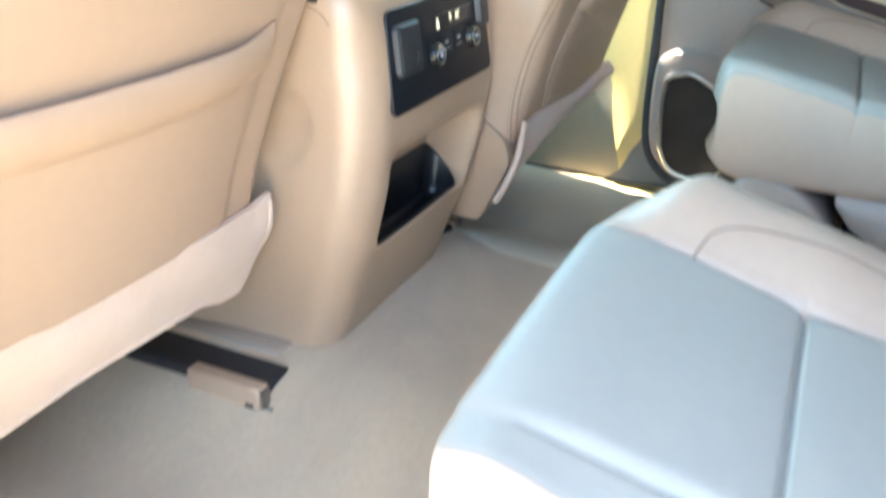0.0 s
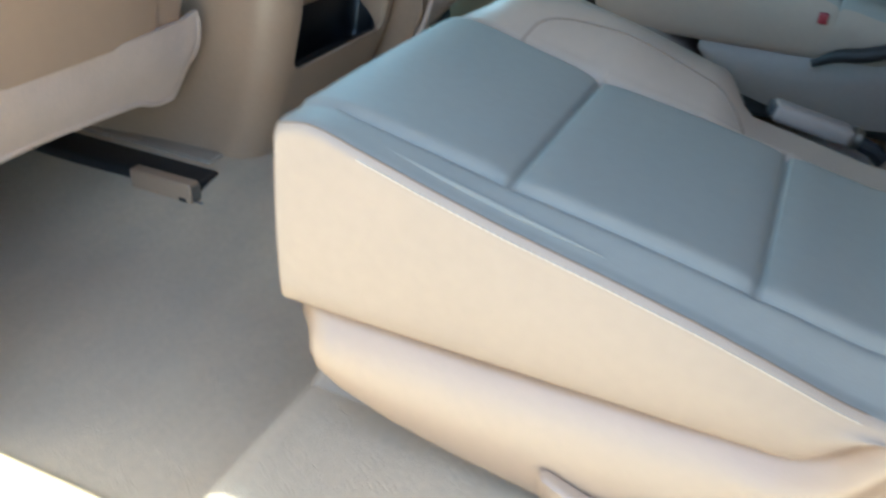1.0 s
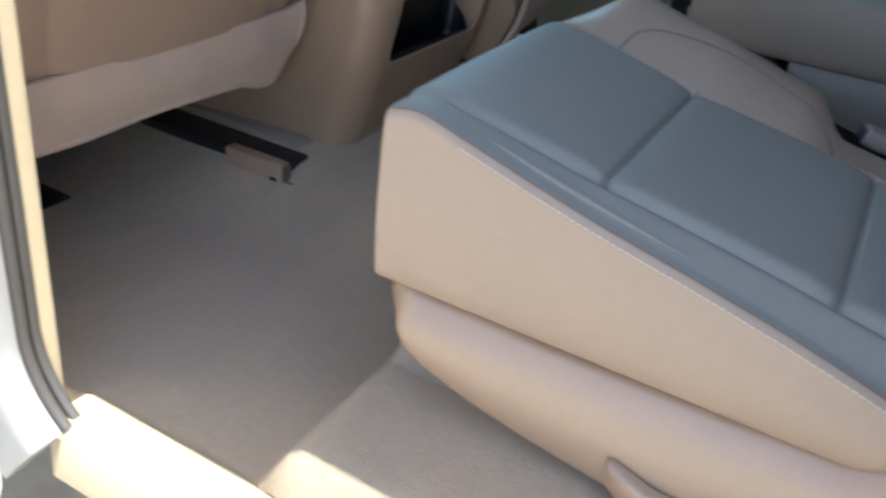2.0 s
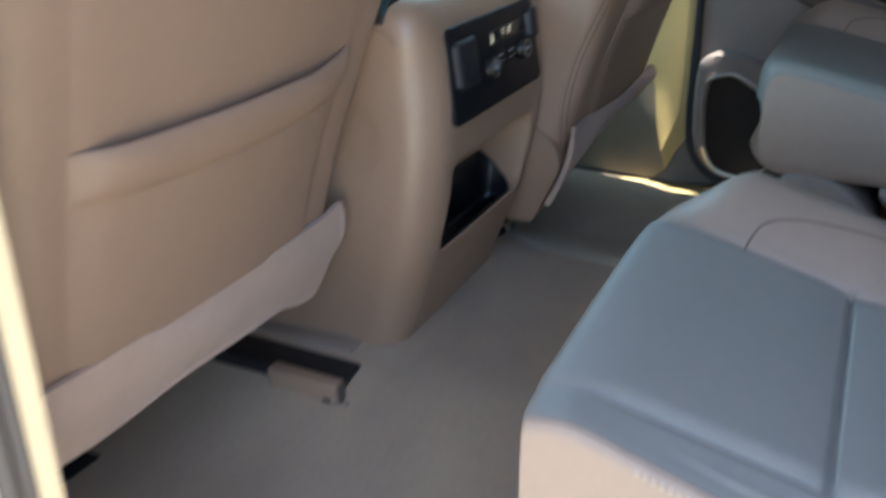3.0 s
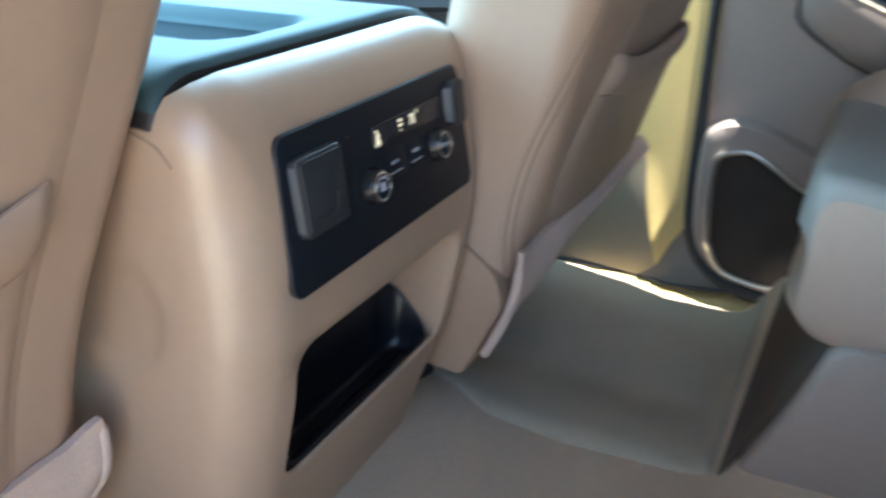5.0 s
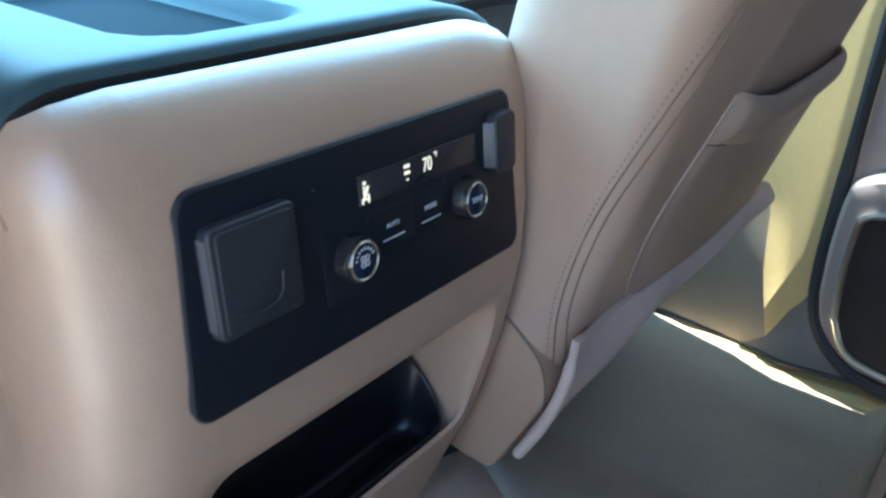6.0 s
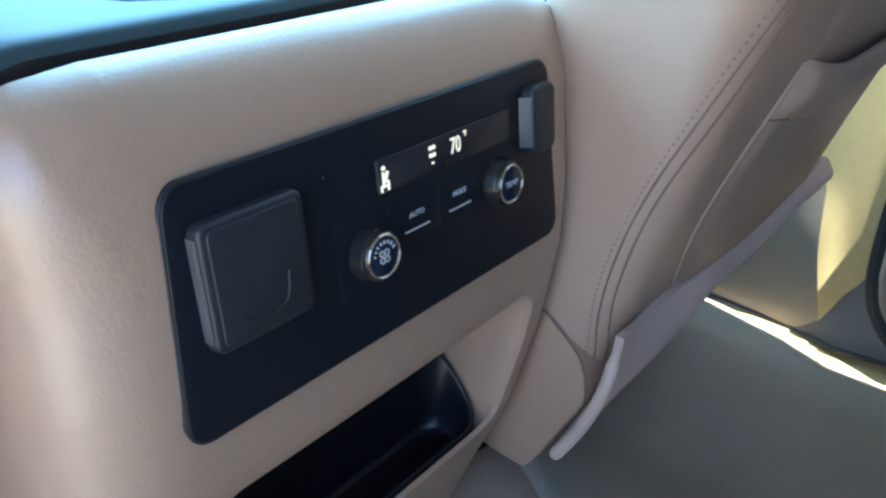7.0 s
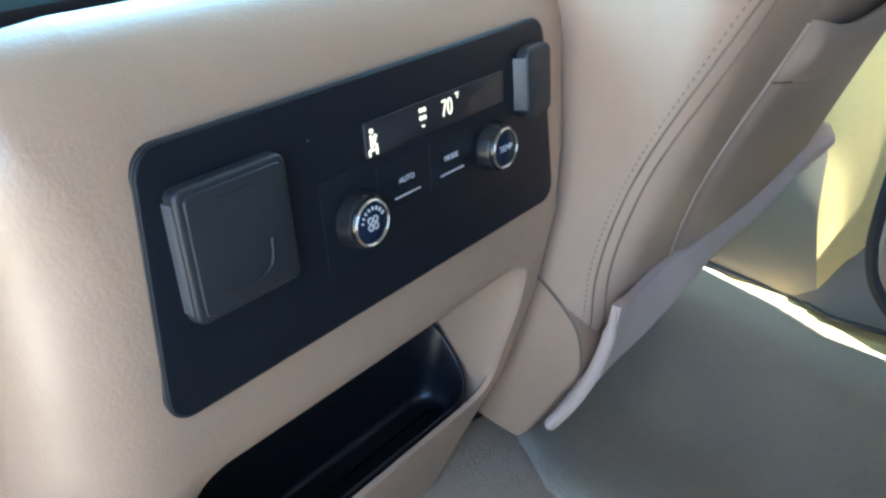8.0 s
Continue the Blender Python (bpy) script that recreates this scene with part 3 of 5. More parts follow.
    def arm_at(y, inset, up):
        return (0.788 - lin([(r[0], r[3]) for r in rows], y) + inset, y, lin([(r[0], r[1]) for r in rows], y) + up)

    part("cup_recess", sheet(24, 6, lambda u, v: arm_at(-0.234 - 0.19 * u, 0.003 + (0.015 + 0.030 * math.sin(math.pi * min(1.0, 0.15 + u))) * v, 0.0016 + 0.0028 * v), (0, 0, -0.006)), BLACK, arm, "glossy dark groove beside the switches")
    plate_pts = [arm_at(-0.243 - 0.177 * k / 24, 0.020 + 0.026 * math.sin(math.pi * min(1.0, 0.12 + 0.9 * k / 24)) + (0.0 if k else 0.004), 0.017 + 0.003 * smooth(8, 16, k)) for k in range(25)]
    part("switch_plate", sheet(24, 6, lambda u, v: (plate_pts[round(24 * u)][0] + 0.045 * v, plate_pts[round(24 * u)][1], plate_pts[round(24 * u)][2] + 0.034 * v), (0, 0, -0.003)), SILVER, arm, "silver-green switch plate")
    part("plate_wall", sheet(24, 2, lambda u, v: (plate_pts[round(24 * u)][0] + 0.0005, plate_pts[round(24 * u)][1], plate_pts[round(24 * u)][2] - 0.001 - 0.020 * v), (0.01, 0, 0)), DARK, arm, "dark wall under the switch plate")
    part("plate_edge", tube(plate_pts, 0.0016, 6), CHROME, arm, "bright edge of the switch plate")
    part("pull_well", moved(box(-0.012, 0.020, -0.030, 0.030, -0.004, 0.010, 0.004), Matrix.Translation((0.772, -0.283, 0.535))), BLACK, arm, "dark pull well")
    part("lock_switch", moved(box(-0.007, 0.010, -0.022, 0.018, -0.006, 0.012, 0.003), Matrix.Translation((0.776, -0.283, 0.543))), PEDESTAL, arm, "grey lock switch")
    sw = moved(ring_disc(0.013, 0.009, -0.004, 0.006, 24), Matrix.Translation((0.760, -0.366, 0.510)) @ Matrix.Rotation(radians(-96), 4, "X") @ Matrix.Diagonal((0.75, 1, 1.25, 1)))
    part("window_switch", sw, SATIN, arm, "satin ringed window switch")
    part("switch_rocker", moved(box(-0.006, 0.006, -0.010, 0.010, -0.004, 0.005, 0.003), Matrix.Translation((0.760, -0.366, 0.509))), BLACK, arm, "black rocker")

    def strip(y, side, out):
        half = 0.0130 * math.sqrt(min(1.0, max(0.0, (-0.392 - y) / 0.05)))
        p = arm_at(y, 0, 0)
        return (p[0] - 0.003 - out + 0.0015 * side, y, p[2] - 0.0185 + half * side)

    along = [-0.392 - 0.06 * (k / 12) ** 2 for k in range(12)] + [-0.452 - 0.40 * k / 12 for k in range(13)]
    part("wood_strip", sheet(24, 4, lambda u, v: strip(along[round(24 * u)], 2 * v - 1, 0), (0.006, 0, 0)), WOOD, arm, "dark glossy wood strip")
    part("strip_edge", tube([strip(y, 1, 0.001) for y in along[::-1]] + [strip(y, -1, 0.001) for y in along[1:]], 0.0017, 6), SILLP, arm, "thin bright edge")
    slope = [(-0.412, 0.472), (-0.425, 0.488), (-0.45, 0.512), (-0.48, 0.536), (-0.52, 0.558), (-0.60, 0.575), (-0.75, 0.58), (-0.9, 0.575)]
    pad = part("elbow_pad", loft([[(0.80, y, 0.455), (0.722, y, 0.457), (0.715, y, 0.466), (0.716, y, z - 0.008), (0.722, y, z), (0.80, y, z + 0.004)] for y, z in slope]), DARK, e, "dark padded elbow rest", sharp=60)
    part("pad_top", loft([[(0.7140, y, z - 0.020), (0.7138, y, z - 0.012), (0.7150, y, z - 0.004), (0.7215, y, z + 0.0025), (0.745, y, z + 0.004), (0.80, y, z + 0.006)] for y, z in slope], cap=False, closed=False), OLIVE, pad, "tan upper edge of the elbow rest")
    st = []
    for y in np.arange(-0.420, -0.80, -0.0062):
        z = lin(slope, y)
        st += [box(0.7138, 0.7152, y - 0.0018, y + 0.0018, z - 0.0165, z - 0.0151, 0), box(0.7275, 0.7290, y - 0.0018, y + 0.0018, z + 0.0028, z + 0.0042, 0)]
    part("stitching", merge(*st), GOLD_STITCH, pad, "gold thread stitching", kind="stuff")
    return e


build_far_door()


def build_front_far():
    e = thing("far_front_door", "dark-trimmed closed front door with a curved armrest", "car door", at=(0.8, 0.6, 0))
    part("door_panel", sheet(20, 20, lambda u, v: (0.79 + 0.02 * math.sin(5 * v), 0.17 + 0.95 * u, 0.0 + 0.61 * v), (0.05, 0, 0)), DARK, e, "dark brown trim panel")
    rings = []
    for y, top, out in ((0.2, 0.53, 0.01), (0.24, 0.538, 0.04), (0.335, 0.539, 0.055), (0.427, 0.531, 0.055), (0.506, 0.508, 0.055), (0.556, 0.470, 0.052), (0.595, 0.436, 0.045), (0.66, 0.40, 0.03), (0.8, 0.37, 0.01)):
        low = top - 0.12
        rings.append([(0.80, y, low), (0.79 - out, y, low + 0.02), (0.785 - out, y, (top + low) / 2), (0.788 - out, y, top - 0.016), (0.796 - out, y, top - 0.004), (0.806 - out, y, top), (0.81, y, top)])
    arm = part("armrest", loft(rings), CHARCOAL, e, "charcoal padded armrest with a sweeping top", sharp=60)
    # Lighter rod laid on the armrest's rim in place of its sheen
    part("edge_sheen", tube(curve_through([(0.742 if k else 0.75, y, z) for k, (y, z) in enumerate(((0.24, 0.536), (0.335, 0.537), (0.427, 0.529), (0.506, 0.505), (0.556, 0.467), (0.595, 0.434)))], 5), 0.0035, 8), SATIN_DARK, arm, "lighter rod for the sheen along the top edge")
    # Short satin rod added to make a bright glint
    part("glint_rod", tube(curve_through([(0.728, 0.552, 0.462), (0.722, 0.540, 0.478), (0.724, 0.520, 0.497)], 4), 0.0055, 8), SATIN, arm, "small satin rod for a glint")
    cup = part("pull_cup", sheet(10, 4, lambda u, v: (0.742 + 0.012 * math.sin(math.pi * v), 0.80 - 0.185 * u, 0.495 - 0.060 * u - 0.035 * v * (1 - 0.4 * u)), (0.02, 0, 0)), GLOSS, e, "glossy black pull cup")
    part("cup_rim", tube([(0.738, 0.80 - 0.185 * k / 10, 0.497 - 0.060 * k / 10) for k in range(11)], 0.0055, 8), SATIN_DARK, cup, "dull metal rim of the pull cup")
    part("cup_rim", tube([(0.738, 0.80 - 0.165 * k / 10, 0.458 - 0.036 * k / 10) for k in range(11)], 0.0035, 8), SATIN_DARK, cup, "dull metal rim of the pull cup")
    d = thing("dashboard", "dark soft-touch dashboard with glovebox and screen", "dashboard", at=(0, 0.95, 0))
    prof = [(0.86, 0.30), (0.80, 0.34), (0.775, 0.42), (0.79, 0.50), (0.82, 0.53), (0.80, 0.56), (0.79, 0.60), (0.83, 0.64), (0.92, 0.665), (1.12, 0.67), (1.12, 0.30)]
    prof = [(p[1], p[2]) for p in curve_through([(0, *p) for p in prof], 3)]
    part("dash_body", loft([[(x, y + 0.03 * (abs(x) / 0.8) ** 2, z) for y, z in prof] for x in np.linspace(-0.79, 0.79, 17)]), DARK, d, sharp=50)
    part("glovebox_lid", moved(box(0.22, 0.68, -0.012, 0.012, -0.06, 0.06, 0.01), Matrix.Translation((0, 0.785, 0.43)) @ Matrix.Rotation(radians(8), 4, "X")), CHARCOAL, d, "charcoal glovebox lid")
    part("screen", moved(box(-0.13, 0.13, -0.01, 0.02, -0.07, 0.07, 0.008), Matrix.Translation((0, 0.785, 0.61))), GLOSS, d, "glossy black screen")
    part("trim_strip", tube([(x, 0.79 + 0.03 * (abs(x) / 0.8) ** 2, 0.545) for x in np.linspace(-0.75, 0.75, 21)], 0.010, 8), CHARCOAL, d, "charcoal strip")


build_front_far()


# ---------------------------------------------------------------- centre console
def face_y(z):
    return lin([(0.02, 0.092), (0.06, 0.080), (0.12, 0.058), (0.20, 0.030), (0.28, 0.012), (0.35, 0.003), (0.40, 0.004), (0.44, 0.009), (0.47, 0.0142), (0.485, 0.0182), (0.500, 0.0237), (0.512, 0.0302), (0.521, 0.0378), (0.5265, 0.0460), (0.529, 0.056)], z)


def half_width(z):
    return lin([(0.03, 0.178), (0.08, 0.180), (0.14, 0.186), (0.2, 0.1925), (0.28, 0.196), (0.35, 0.196), (0.45, 0.1945), (0.48, 0.1940), (0.505, 0.1945), (0.52, 0.1935), (0.526, 0.1905), (0.529, 0.1865)], z)


def crown(x):
    """How far the arched top of the console falls towards its shoulders."""
    edge = 0.148 if x < 0 else 0.108
    d = min(1.0, max(0.0, (abs(x) - edge) / (0.197 - edge)))
    return 0.036 * (1 - math.sqrt(1 - d * d * 0.985))


HOLE = (-0.14, 0.14, 0.193, 0.328)


def console_point(u, z):
    """u from 0 (front of the near side) over the rear face to 1 (front of the far side)."""
    hw, r, yf = half_width(z), 0.05 - 0.026 * smooth(0.44, 0.529, z), face_y(z)
    if u < 0.3 or u > 0.7:
        s = -1 if u < 0.3 else 1
        k = (0.3 - u) / 0.3 if u < 0.3 else (u - 0.7) / 0.3
        y = yf + r + (0.62 - yf - r) * k ** 1.3
        x = hw + 0.045 * smooth(0.15, 0.6, y) * (1 - smooth(0.1, 0.5, z))
        d = math.hypot(y - 0.128, z - 0.362)
        x -= 0.0035 * (1 - smooth(0.036, 0.056, d))
        return Vector((s * x, y, z))
    if u < 0.38 or u > 0.62:
        s = -1 if u < 0.38 else 1
        k = (u - 0.3) / 0.08 if u < 0.38 else (0.7 - u) / 0.08
        a = radians(90 * k)
        return Vector((s * (hw - r + r * math.cos(a)), yf + r - r * math.sin(a), z))
    x = (u - 0.5) / 0.12 * (hw - r)
    return Vector((x, yf - 0.001 * (1 - (x / (hw - r)) ** 2), z))


def build_console():
    e = thing("centre_console", "large beige centre console with rear climate controls and storage pocket", "console", at=(0, 0.1, 0.05))
    us = sorted([0.3 * k / 22 for k in range(22)] + [0.3 * (1 - ((0.006 * k) / 0.565) ** (1 / 1.3)) for k in range(2, 24)]) + [0.3 + 0.08 * k / 9 for k in range(9)]
    face = [-0.14, -0.1385, -0.135, -0.129, -0.12, -0.105, -0.08, -0.05, -0.02]
    zs = sorted([0.03, 0.06, 0.09, 0.12, 0.15, 0.175, 0.185, 0.193, 0.1945, 0.198, 0.204, 0.213, 0.225, 0.24, 0.255, 0.27, 0.285, 0.297, 0.308, 0.317, 0.323, 0.3265, 0.328, 0.336, 0.343, 0.35, 0.357, 0.363, 0.37, 0.377, 0.384, 0.39, 0.397, 0.403, 0.41, 0.416, 0.423, 0.43, 0.44, 0.45, 0.47, 0.485, 0.493, 0.5, 0.506, 0.512, 0.517, 0.521, 0.524, 0.527, 0.529])
    face = face + [0.0] + [-v for v in face[::-1]]
    bm = bmesh.new()
    grid = []
    for z in zs:
        row = [console_point(u, z) for u in us]
        for x in face:
            yf = face_y(z)
            row.append(Vector((x, yf - 0.001 * (1 - (x / 0.14) ** 2), z)))
        row += [console_point(1 - u, z) for u in us[::-1]]
        for p in row:
            p.z -= crown(p.x) * smooth(0.40, 0.529, z)
        grid.append(row)
    n0 = len(us)
    ia, ib = n0, n0 + len(face) - 1
    ja, jb = zs.index(0.193), zs.index(0.328)
    r = 0.022
    for j in range(ja, jb + 1):
        for i in (range(ia, ib + 1) if j in (ja, jb) else (ia, ib)):
            p = grid[j][i]
            cx = min(max(p.x, HOLE[0] + r), HOLE[1] - r)
            cz = min(max(p.z, HOLE[2] + r), HOLE[3] - r)
            d = Vector((p.x - cx, p.z - cz))
            if d.length > 1e-6:
                d = d.normalized() * r
                p.x, p.z = cx + d.x, cz + d.y
                p.y = face_y(p.z) - 0.001 * (1 - (p.x / 0.14) ** 2)
    vs = [[bm.verts.new(p) for p in row] for row in grid]
    for j in range(len(zs) - 1):
        for i in range(len(vs[0]) - 1):
            if ja <= j < jb and ia <= i < ib:
                continue
            bm.faces.new((vs[j][i], vs[j][i + 1], vs[j + 1][i + 1], vs[j + 1][i]))
    # pocket walls
    loop = [(ja, i) for i in range(ia, ib)] + [(j, ib) for j in range(ja, jb)] + [(jb, i) for i in range(ib, ia, -1)] + [(j, ia) for j in range(jb, ja, -1)]
    prev = [vs[j][i] for j, i in loop]
    mx, mz = 0.0, (HOLE[2] + HOLE[3]) / 2
    for shrink, deep in ((0.0008, 0.0012), (0.0025, 0.003), (0.004, 0.008), (0.005, 0.012), (0.006, 0.045), (0.008, 0.062)):
        ring = []
        for j, i in loop:
            p = grid[j][i]
            q = Vector((p.x - math.copysign(min(shrink, abs(p.x - mx)), p.x - mx) * (abs(p.x) / 0.14), p.y + deep, p.z - (p.z - mz) / 0.067 * shrink))
            if deep > 0.04:
                q.y = 0.03 + deep
            if deep > 0.005:
                q.z -= 0.032 * (1 - smooth(HOLE[2], HOLE[2] + 0.05, p.z)) * smooth(0.003, 0.012, deep)
            ring.append(bm.verts.new(q))
        for k in range(len(ring)):
            l = (k + 1) % len(ring)
            bm.faces.new((prev[k], prev[l], ring[l], ring[k]))
        prev = ring
    bm.faces.new(prev)
    body = part("console_body", bm, PLASTIC, e, "grained beige plastic body", sharp=50)
    split = []
    for u in np.linspace(0.05, 0.304, 48):
        z = lin([(0.05, 0.516), (0.26, 0.521), (0.274, 0.520), (0.290, 0.514), (0.300, 0.505), (0.304, 0.499)], u)
        p = console_point(u, z)
        split.append(p - Vector((0, 0, crown(p.x) * smooth(0.40, 0.529, z))))
    part("side_split", tube(split, 0.0006, 6), SEAM, body, "thin dark split line")
    # liner of the pocket
    def rim(y):
        return 0.1985 + 0.055 * min(1.0, max(0.0, (y - 0.037) / 0.052))

    rings = []
    for inset, low, drop, front in ((0.0, 0.168, None, 0.0445), (0.0, None, 0.0015, 0.0362), (0.0008, None, 0.0, 0.0366), (0.0020, None, 0.0, 0.0376), (0.0027, None, 0.0015, 0.0382), (0.0050, 0.188, None, 0.0405), (0.0075, 0.177, None, 0.0435), (0.012, 0.172, None, 0.049), (0.017, 0.1715, None, 0.054)):
        rings.append([(x, y, low if drop is None else rim(y) - drop) for x, y in rounded(-0.131 + inset, 0.131 - inset, front, 0.091 - inset * 0.6, min(0.020, 0.4 * (0.09 - front)), 8, 10)])
    part("pocket_liner", loft(rings), LINER, e, "black rubber pocket liner", sharp=60)

    # lid with a shallow tray, its skirt wrapping the console sides
    def lid_z(x, y):
        d = math.hypot(max(0, abs(x + 0.03) - 0.035), max(0, abs(y - 0.20) - 0.075))
        return 0.537 - 0.016 * (1 - smooth(0.018, 0.030, d))

    rows = []
    for y, d in [(0.068, 0.034), (0.0645, 0.022), (0.064, 0.010), (0.0645, 0.0062), (0.0668, 0.0024), (0.071, 0.0006)] + [(0.077 + 0.0069 * k, 0.0) for k in range(71)]:
        q = max(0.0, 0.006 - (y - 0.064))
        xh = 0.1940 - (0.006 - math.sqrt(max(0.0, 0.006 ** 2 - q ** 2)))
        r = 0.013
        right = [(xh - r + r * math.cos(radians(a)), lid_z(xh - r, y) - r + r * math.sin(radians(a))) for a in (0, 12, 24, 36, 48, 60, 72, 81)]
        top = [((xh - r) * (1 - k / 32), lid_z((xh - r) * (1 - k / 32), y)) for k in range(65)]
        pts = [(xh - 0.001, 0.523), (xh, 0.524)] + right + top + [(-x, z) for x, z in right[::-1]] + [(-xh, 0.524), (-xh + 0.001, 0.523)]
        rows.append([(x, y, max(0.520, z - d) - crown(x)) for x, z in pts])
    part("lid_edge", loft(rows[:4], cap=False, closed=False), DARK, e, "dark edge band under the lid", sharp=60)
    for a, b in ((0, 6), (-6, None)):
        part("lid_edge", loft([row[a:b] for row in rows[3:]], cap=False, closed=False), DARK, e, "dark edge band under the lid", sharp=60)
    part("lid", loft([row[5:-5] for row in rows[3:]], cap=False, closed=False), LID, e, "padded lid with a shallow tray, reflected sky tinted into its colour", sharp=60)
    part("tray_mat", loft([[(x, y, z) for x, y in rounded(-0.083, 0.023, 0.107, 0.293, 0.018, 8, 3)] for z in (0.5195, 0.5226)]), TRAY, e, "dark slate mat in the tray")
    # Added dark block that keeps the deep gap under the lid in shade
    part("lid_gap_fill", loft([[(x, y, z) for x, y in rounded(-0.150, 0.150, 0.060, 0.57, 0.02, 8, 3)] for z in (0.44, 0.500)]), SOFT_BLACK, e, "dark block for the shaded gap under the lid")
    front = part("front_tray", box(-0.17, 0.17, 0.56, 0.80, 0.15, 0.46, 0.03), DARK, e, "dark front tray block")
    part("cup_holder", moved(ring_disc(0.042, 0.036, -0.004, 0.01, 28), Matrix.Translation((0.05, 0.66, 0.462)) @ Matrix.Rotation(radians(-90), 4, "X")), SATIN, front, "satin ringed cup holder")
    part("cup_holder", moved(ring_disc(0.042, 0.036, -0.004, 0.01, 28), Matrix.Translation((-0.06, 0.66, 0.462)) @ Matrix.Rotation(radians(-90), 4, "X")), SATIN, front, "satin ringed cup holder")

    # control panel, in its own tilted plane
    tilt = Matrix.Translation((0, 0.008, 0.433)) @ Matrix.Rotation(radians(-8.0), 4, "X")

    def on(name, bm, mat, parent, label="", m=Matrix()):
        return part(name, moved(bm, tilt @ m), mat, parent, label)

    ring = [(x * (1 - 0.55 * (z + 0.0535)) - 0.002, z) for x, z in rounded(-0.1455, 0.1455, -0.0600, 0.0560, 0.012, 8, 6)]
    panel = on("control_panel", plate(ring, -0.002, 0.02, 0.0012), BLACK, e, "satin black climate control panel")
    on("panel_edge", tube([(x, -0.0004, z) for x, z in ring + ring[:1]], 0.0009, 6), SOFT_BLACK, panel)
    # hinged socket cover
    cov = on("socket_cover", plate(rounded(-0.1305, -0.0755, -0.0195, 0.0385, 0.0045, 6, 4), -0.0095, 0.0, 0.0022), CHARCOAL, panel, "charcoal hinged power socket cover")
    on("cover_face", plate(rounded(-0.1270, -0.0785, -0.0165, 0.0355, 0.003, 5, 4), -0.0104, -0.009, 0.0008), CHARCOAL, cov)
    lip = curve_through([(-0.117, -0.0104, -0.0075), (-0.108, -0.0108, -0.0105), (-0.098, -0.0108, -0.0100), (-0.0915, -0.0108, -0.0055), (-0.0895, -0.0104, 0.005)], 6)
    on("cover_side", box(-0.1316, -0.1300, -0.0080, -0.0008, -0.0140, 0.0335, 0.0005, 2), PORT_SIDE, cov, "bevelled left side, greyed lighter for the light on it")
    on("finger_lip", tube(lip, 0.0009, 6), SOFT_BLACK, cov)
    on("hinge_slot", box(-0.113, -0.095, -0.0108, -0.009, 0.0303, 0.0315, 0.0003, 2), SOFT_BLACK, cov)
    # fascia of the climate unit
    on("fascia", plate(rounded(-0.0535, 0.1010, -0.0335, 0.0150, 0.003, 5, 4), -0.0022, 0.0, 0.0002), BLACK, panel, "black climate fascia")
    disp = on("display", plate(rounded(-0.0220, 0.0910, 0.0165, 0.0345, 0.0015, 5, 4), -0.0034, 0.0, 0.0006), DISPLAY, panel, "dark glass display with lit marks")
    glyph = [box(-0.0190, -0.0182, -0.0042, -0.0030, 0.0205, 0.0280, 0.0), box(-0.0192, -0.0145, -0.0042, -0.0030, 0.0200, 0.0209, 0.0), box(-0.0156, -0.0148, -0.0042, -0.003, 0.0178, 0.0230, 0.0), box(-0.0206, -0.0198, -0.0042, -0.003, 0.0178, 0.0212, 0)]
    glyph += [moved(disc(0.0012, -0.0042, -0.003, 10, 0.0002), Matrix.Translation((-0.0180, 0, 0.0298))), moved(box(-0.0008, 0.0008, -0.0042, -0.003, -0.0030, 0.0030, 0.0), Matrix.Translation((-0.0166, 0, 0.0250)) @ Matrix.Rotation(radians(28), 4, "Y"))]
    on("mode_mark", merge(*glyph), LIT, disp, "lit airflow mark")
    fan = [moved(disc(0.0012, -0.0042, -0.003, 10, 0.0002), Matrix.Translation((0.0197 + dx, 0, 0.0282 + dz))) for dx in (-0.0014, 0.0014) for dz in (-0.0020, 0.0020)]
    on("fan_mark", merge(*fan, box(0.0190, 0.0204, -0.0042, -0.003, 0.0215, 0.0224, 0)), LIT, disp, "lit fan mark")
    lettering("temperature", "70", 0.0128, tilt @ Matrix.Translation((0.0392, -0.0038, 0.0262)) @ Matrix.Diagonal((0.72, 1, 1, 1)), LIT, disp)
    lettering("degree_mark", "\u00b0F", 0.0048, tilt @ Matrix.Translation((0.0478, -0.0038, 0.0306)) @ Matrix.Diagonal((0.8, 1, 1, 1)), LIT, disp)
    for x0, x1, cx, cz, word in ((-0.0165, 0.0225, 0.0046, -0.0012, "AUTO"), (0.0235, 0.0600, 0.0412, -0.0010, "MODE")):
        key = on("button", plate(rounded(x0, x1, -0.0150, 0.0098, 0.0015, 4, 3), -0.0028, 0.0, 0.0004), BLACK, panel, "black push button")
        lettering("lettering", word, 0.0042, tilt @ Matrix.Translation((cx, -0.0031, cz)), MARK, key)
        on("underline", box(cx - 0.0098, cx + 0.0098, -0.0033, -0.0026, -0.0098, -0.0089, 0), MARK, key)
    for name, x, z, word in (("fan_knob", -0.0312, -0.0105, ""), ("temperature_knob", 0.0792, -0.0065, "TEMP")):
        m = Matrix.Translation((x, 0, z))
        knob = on(name, disc(0.0138, -0.0100, 0.0, 40, 0.0018, 0.0155), KNOB, panel, "dark satin rotary knob", m)
        on("knob_ring", ring_disc(0.0118, 0.0103, -0.0124, -0.009, 40), CHROME, knob, "chrome knob ring", m)
        on("knob_face", disc(0.0106, -0.0116, -0.008, 36, 0.0005), BLUEFACE, knob, "blue-black knob face", m)
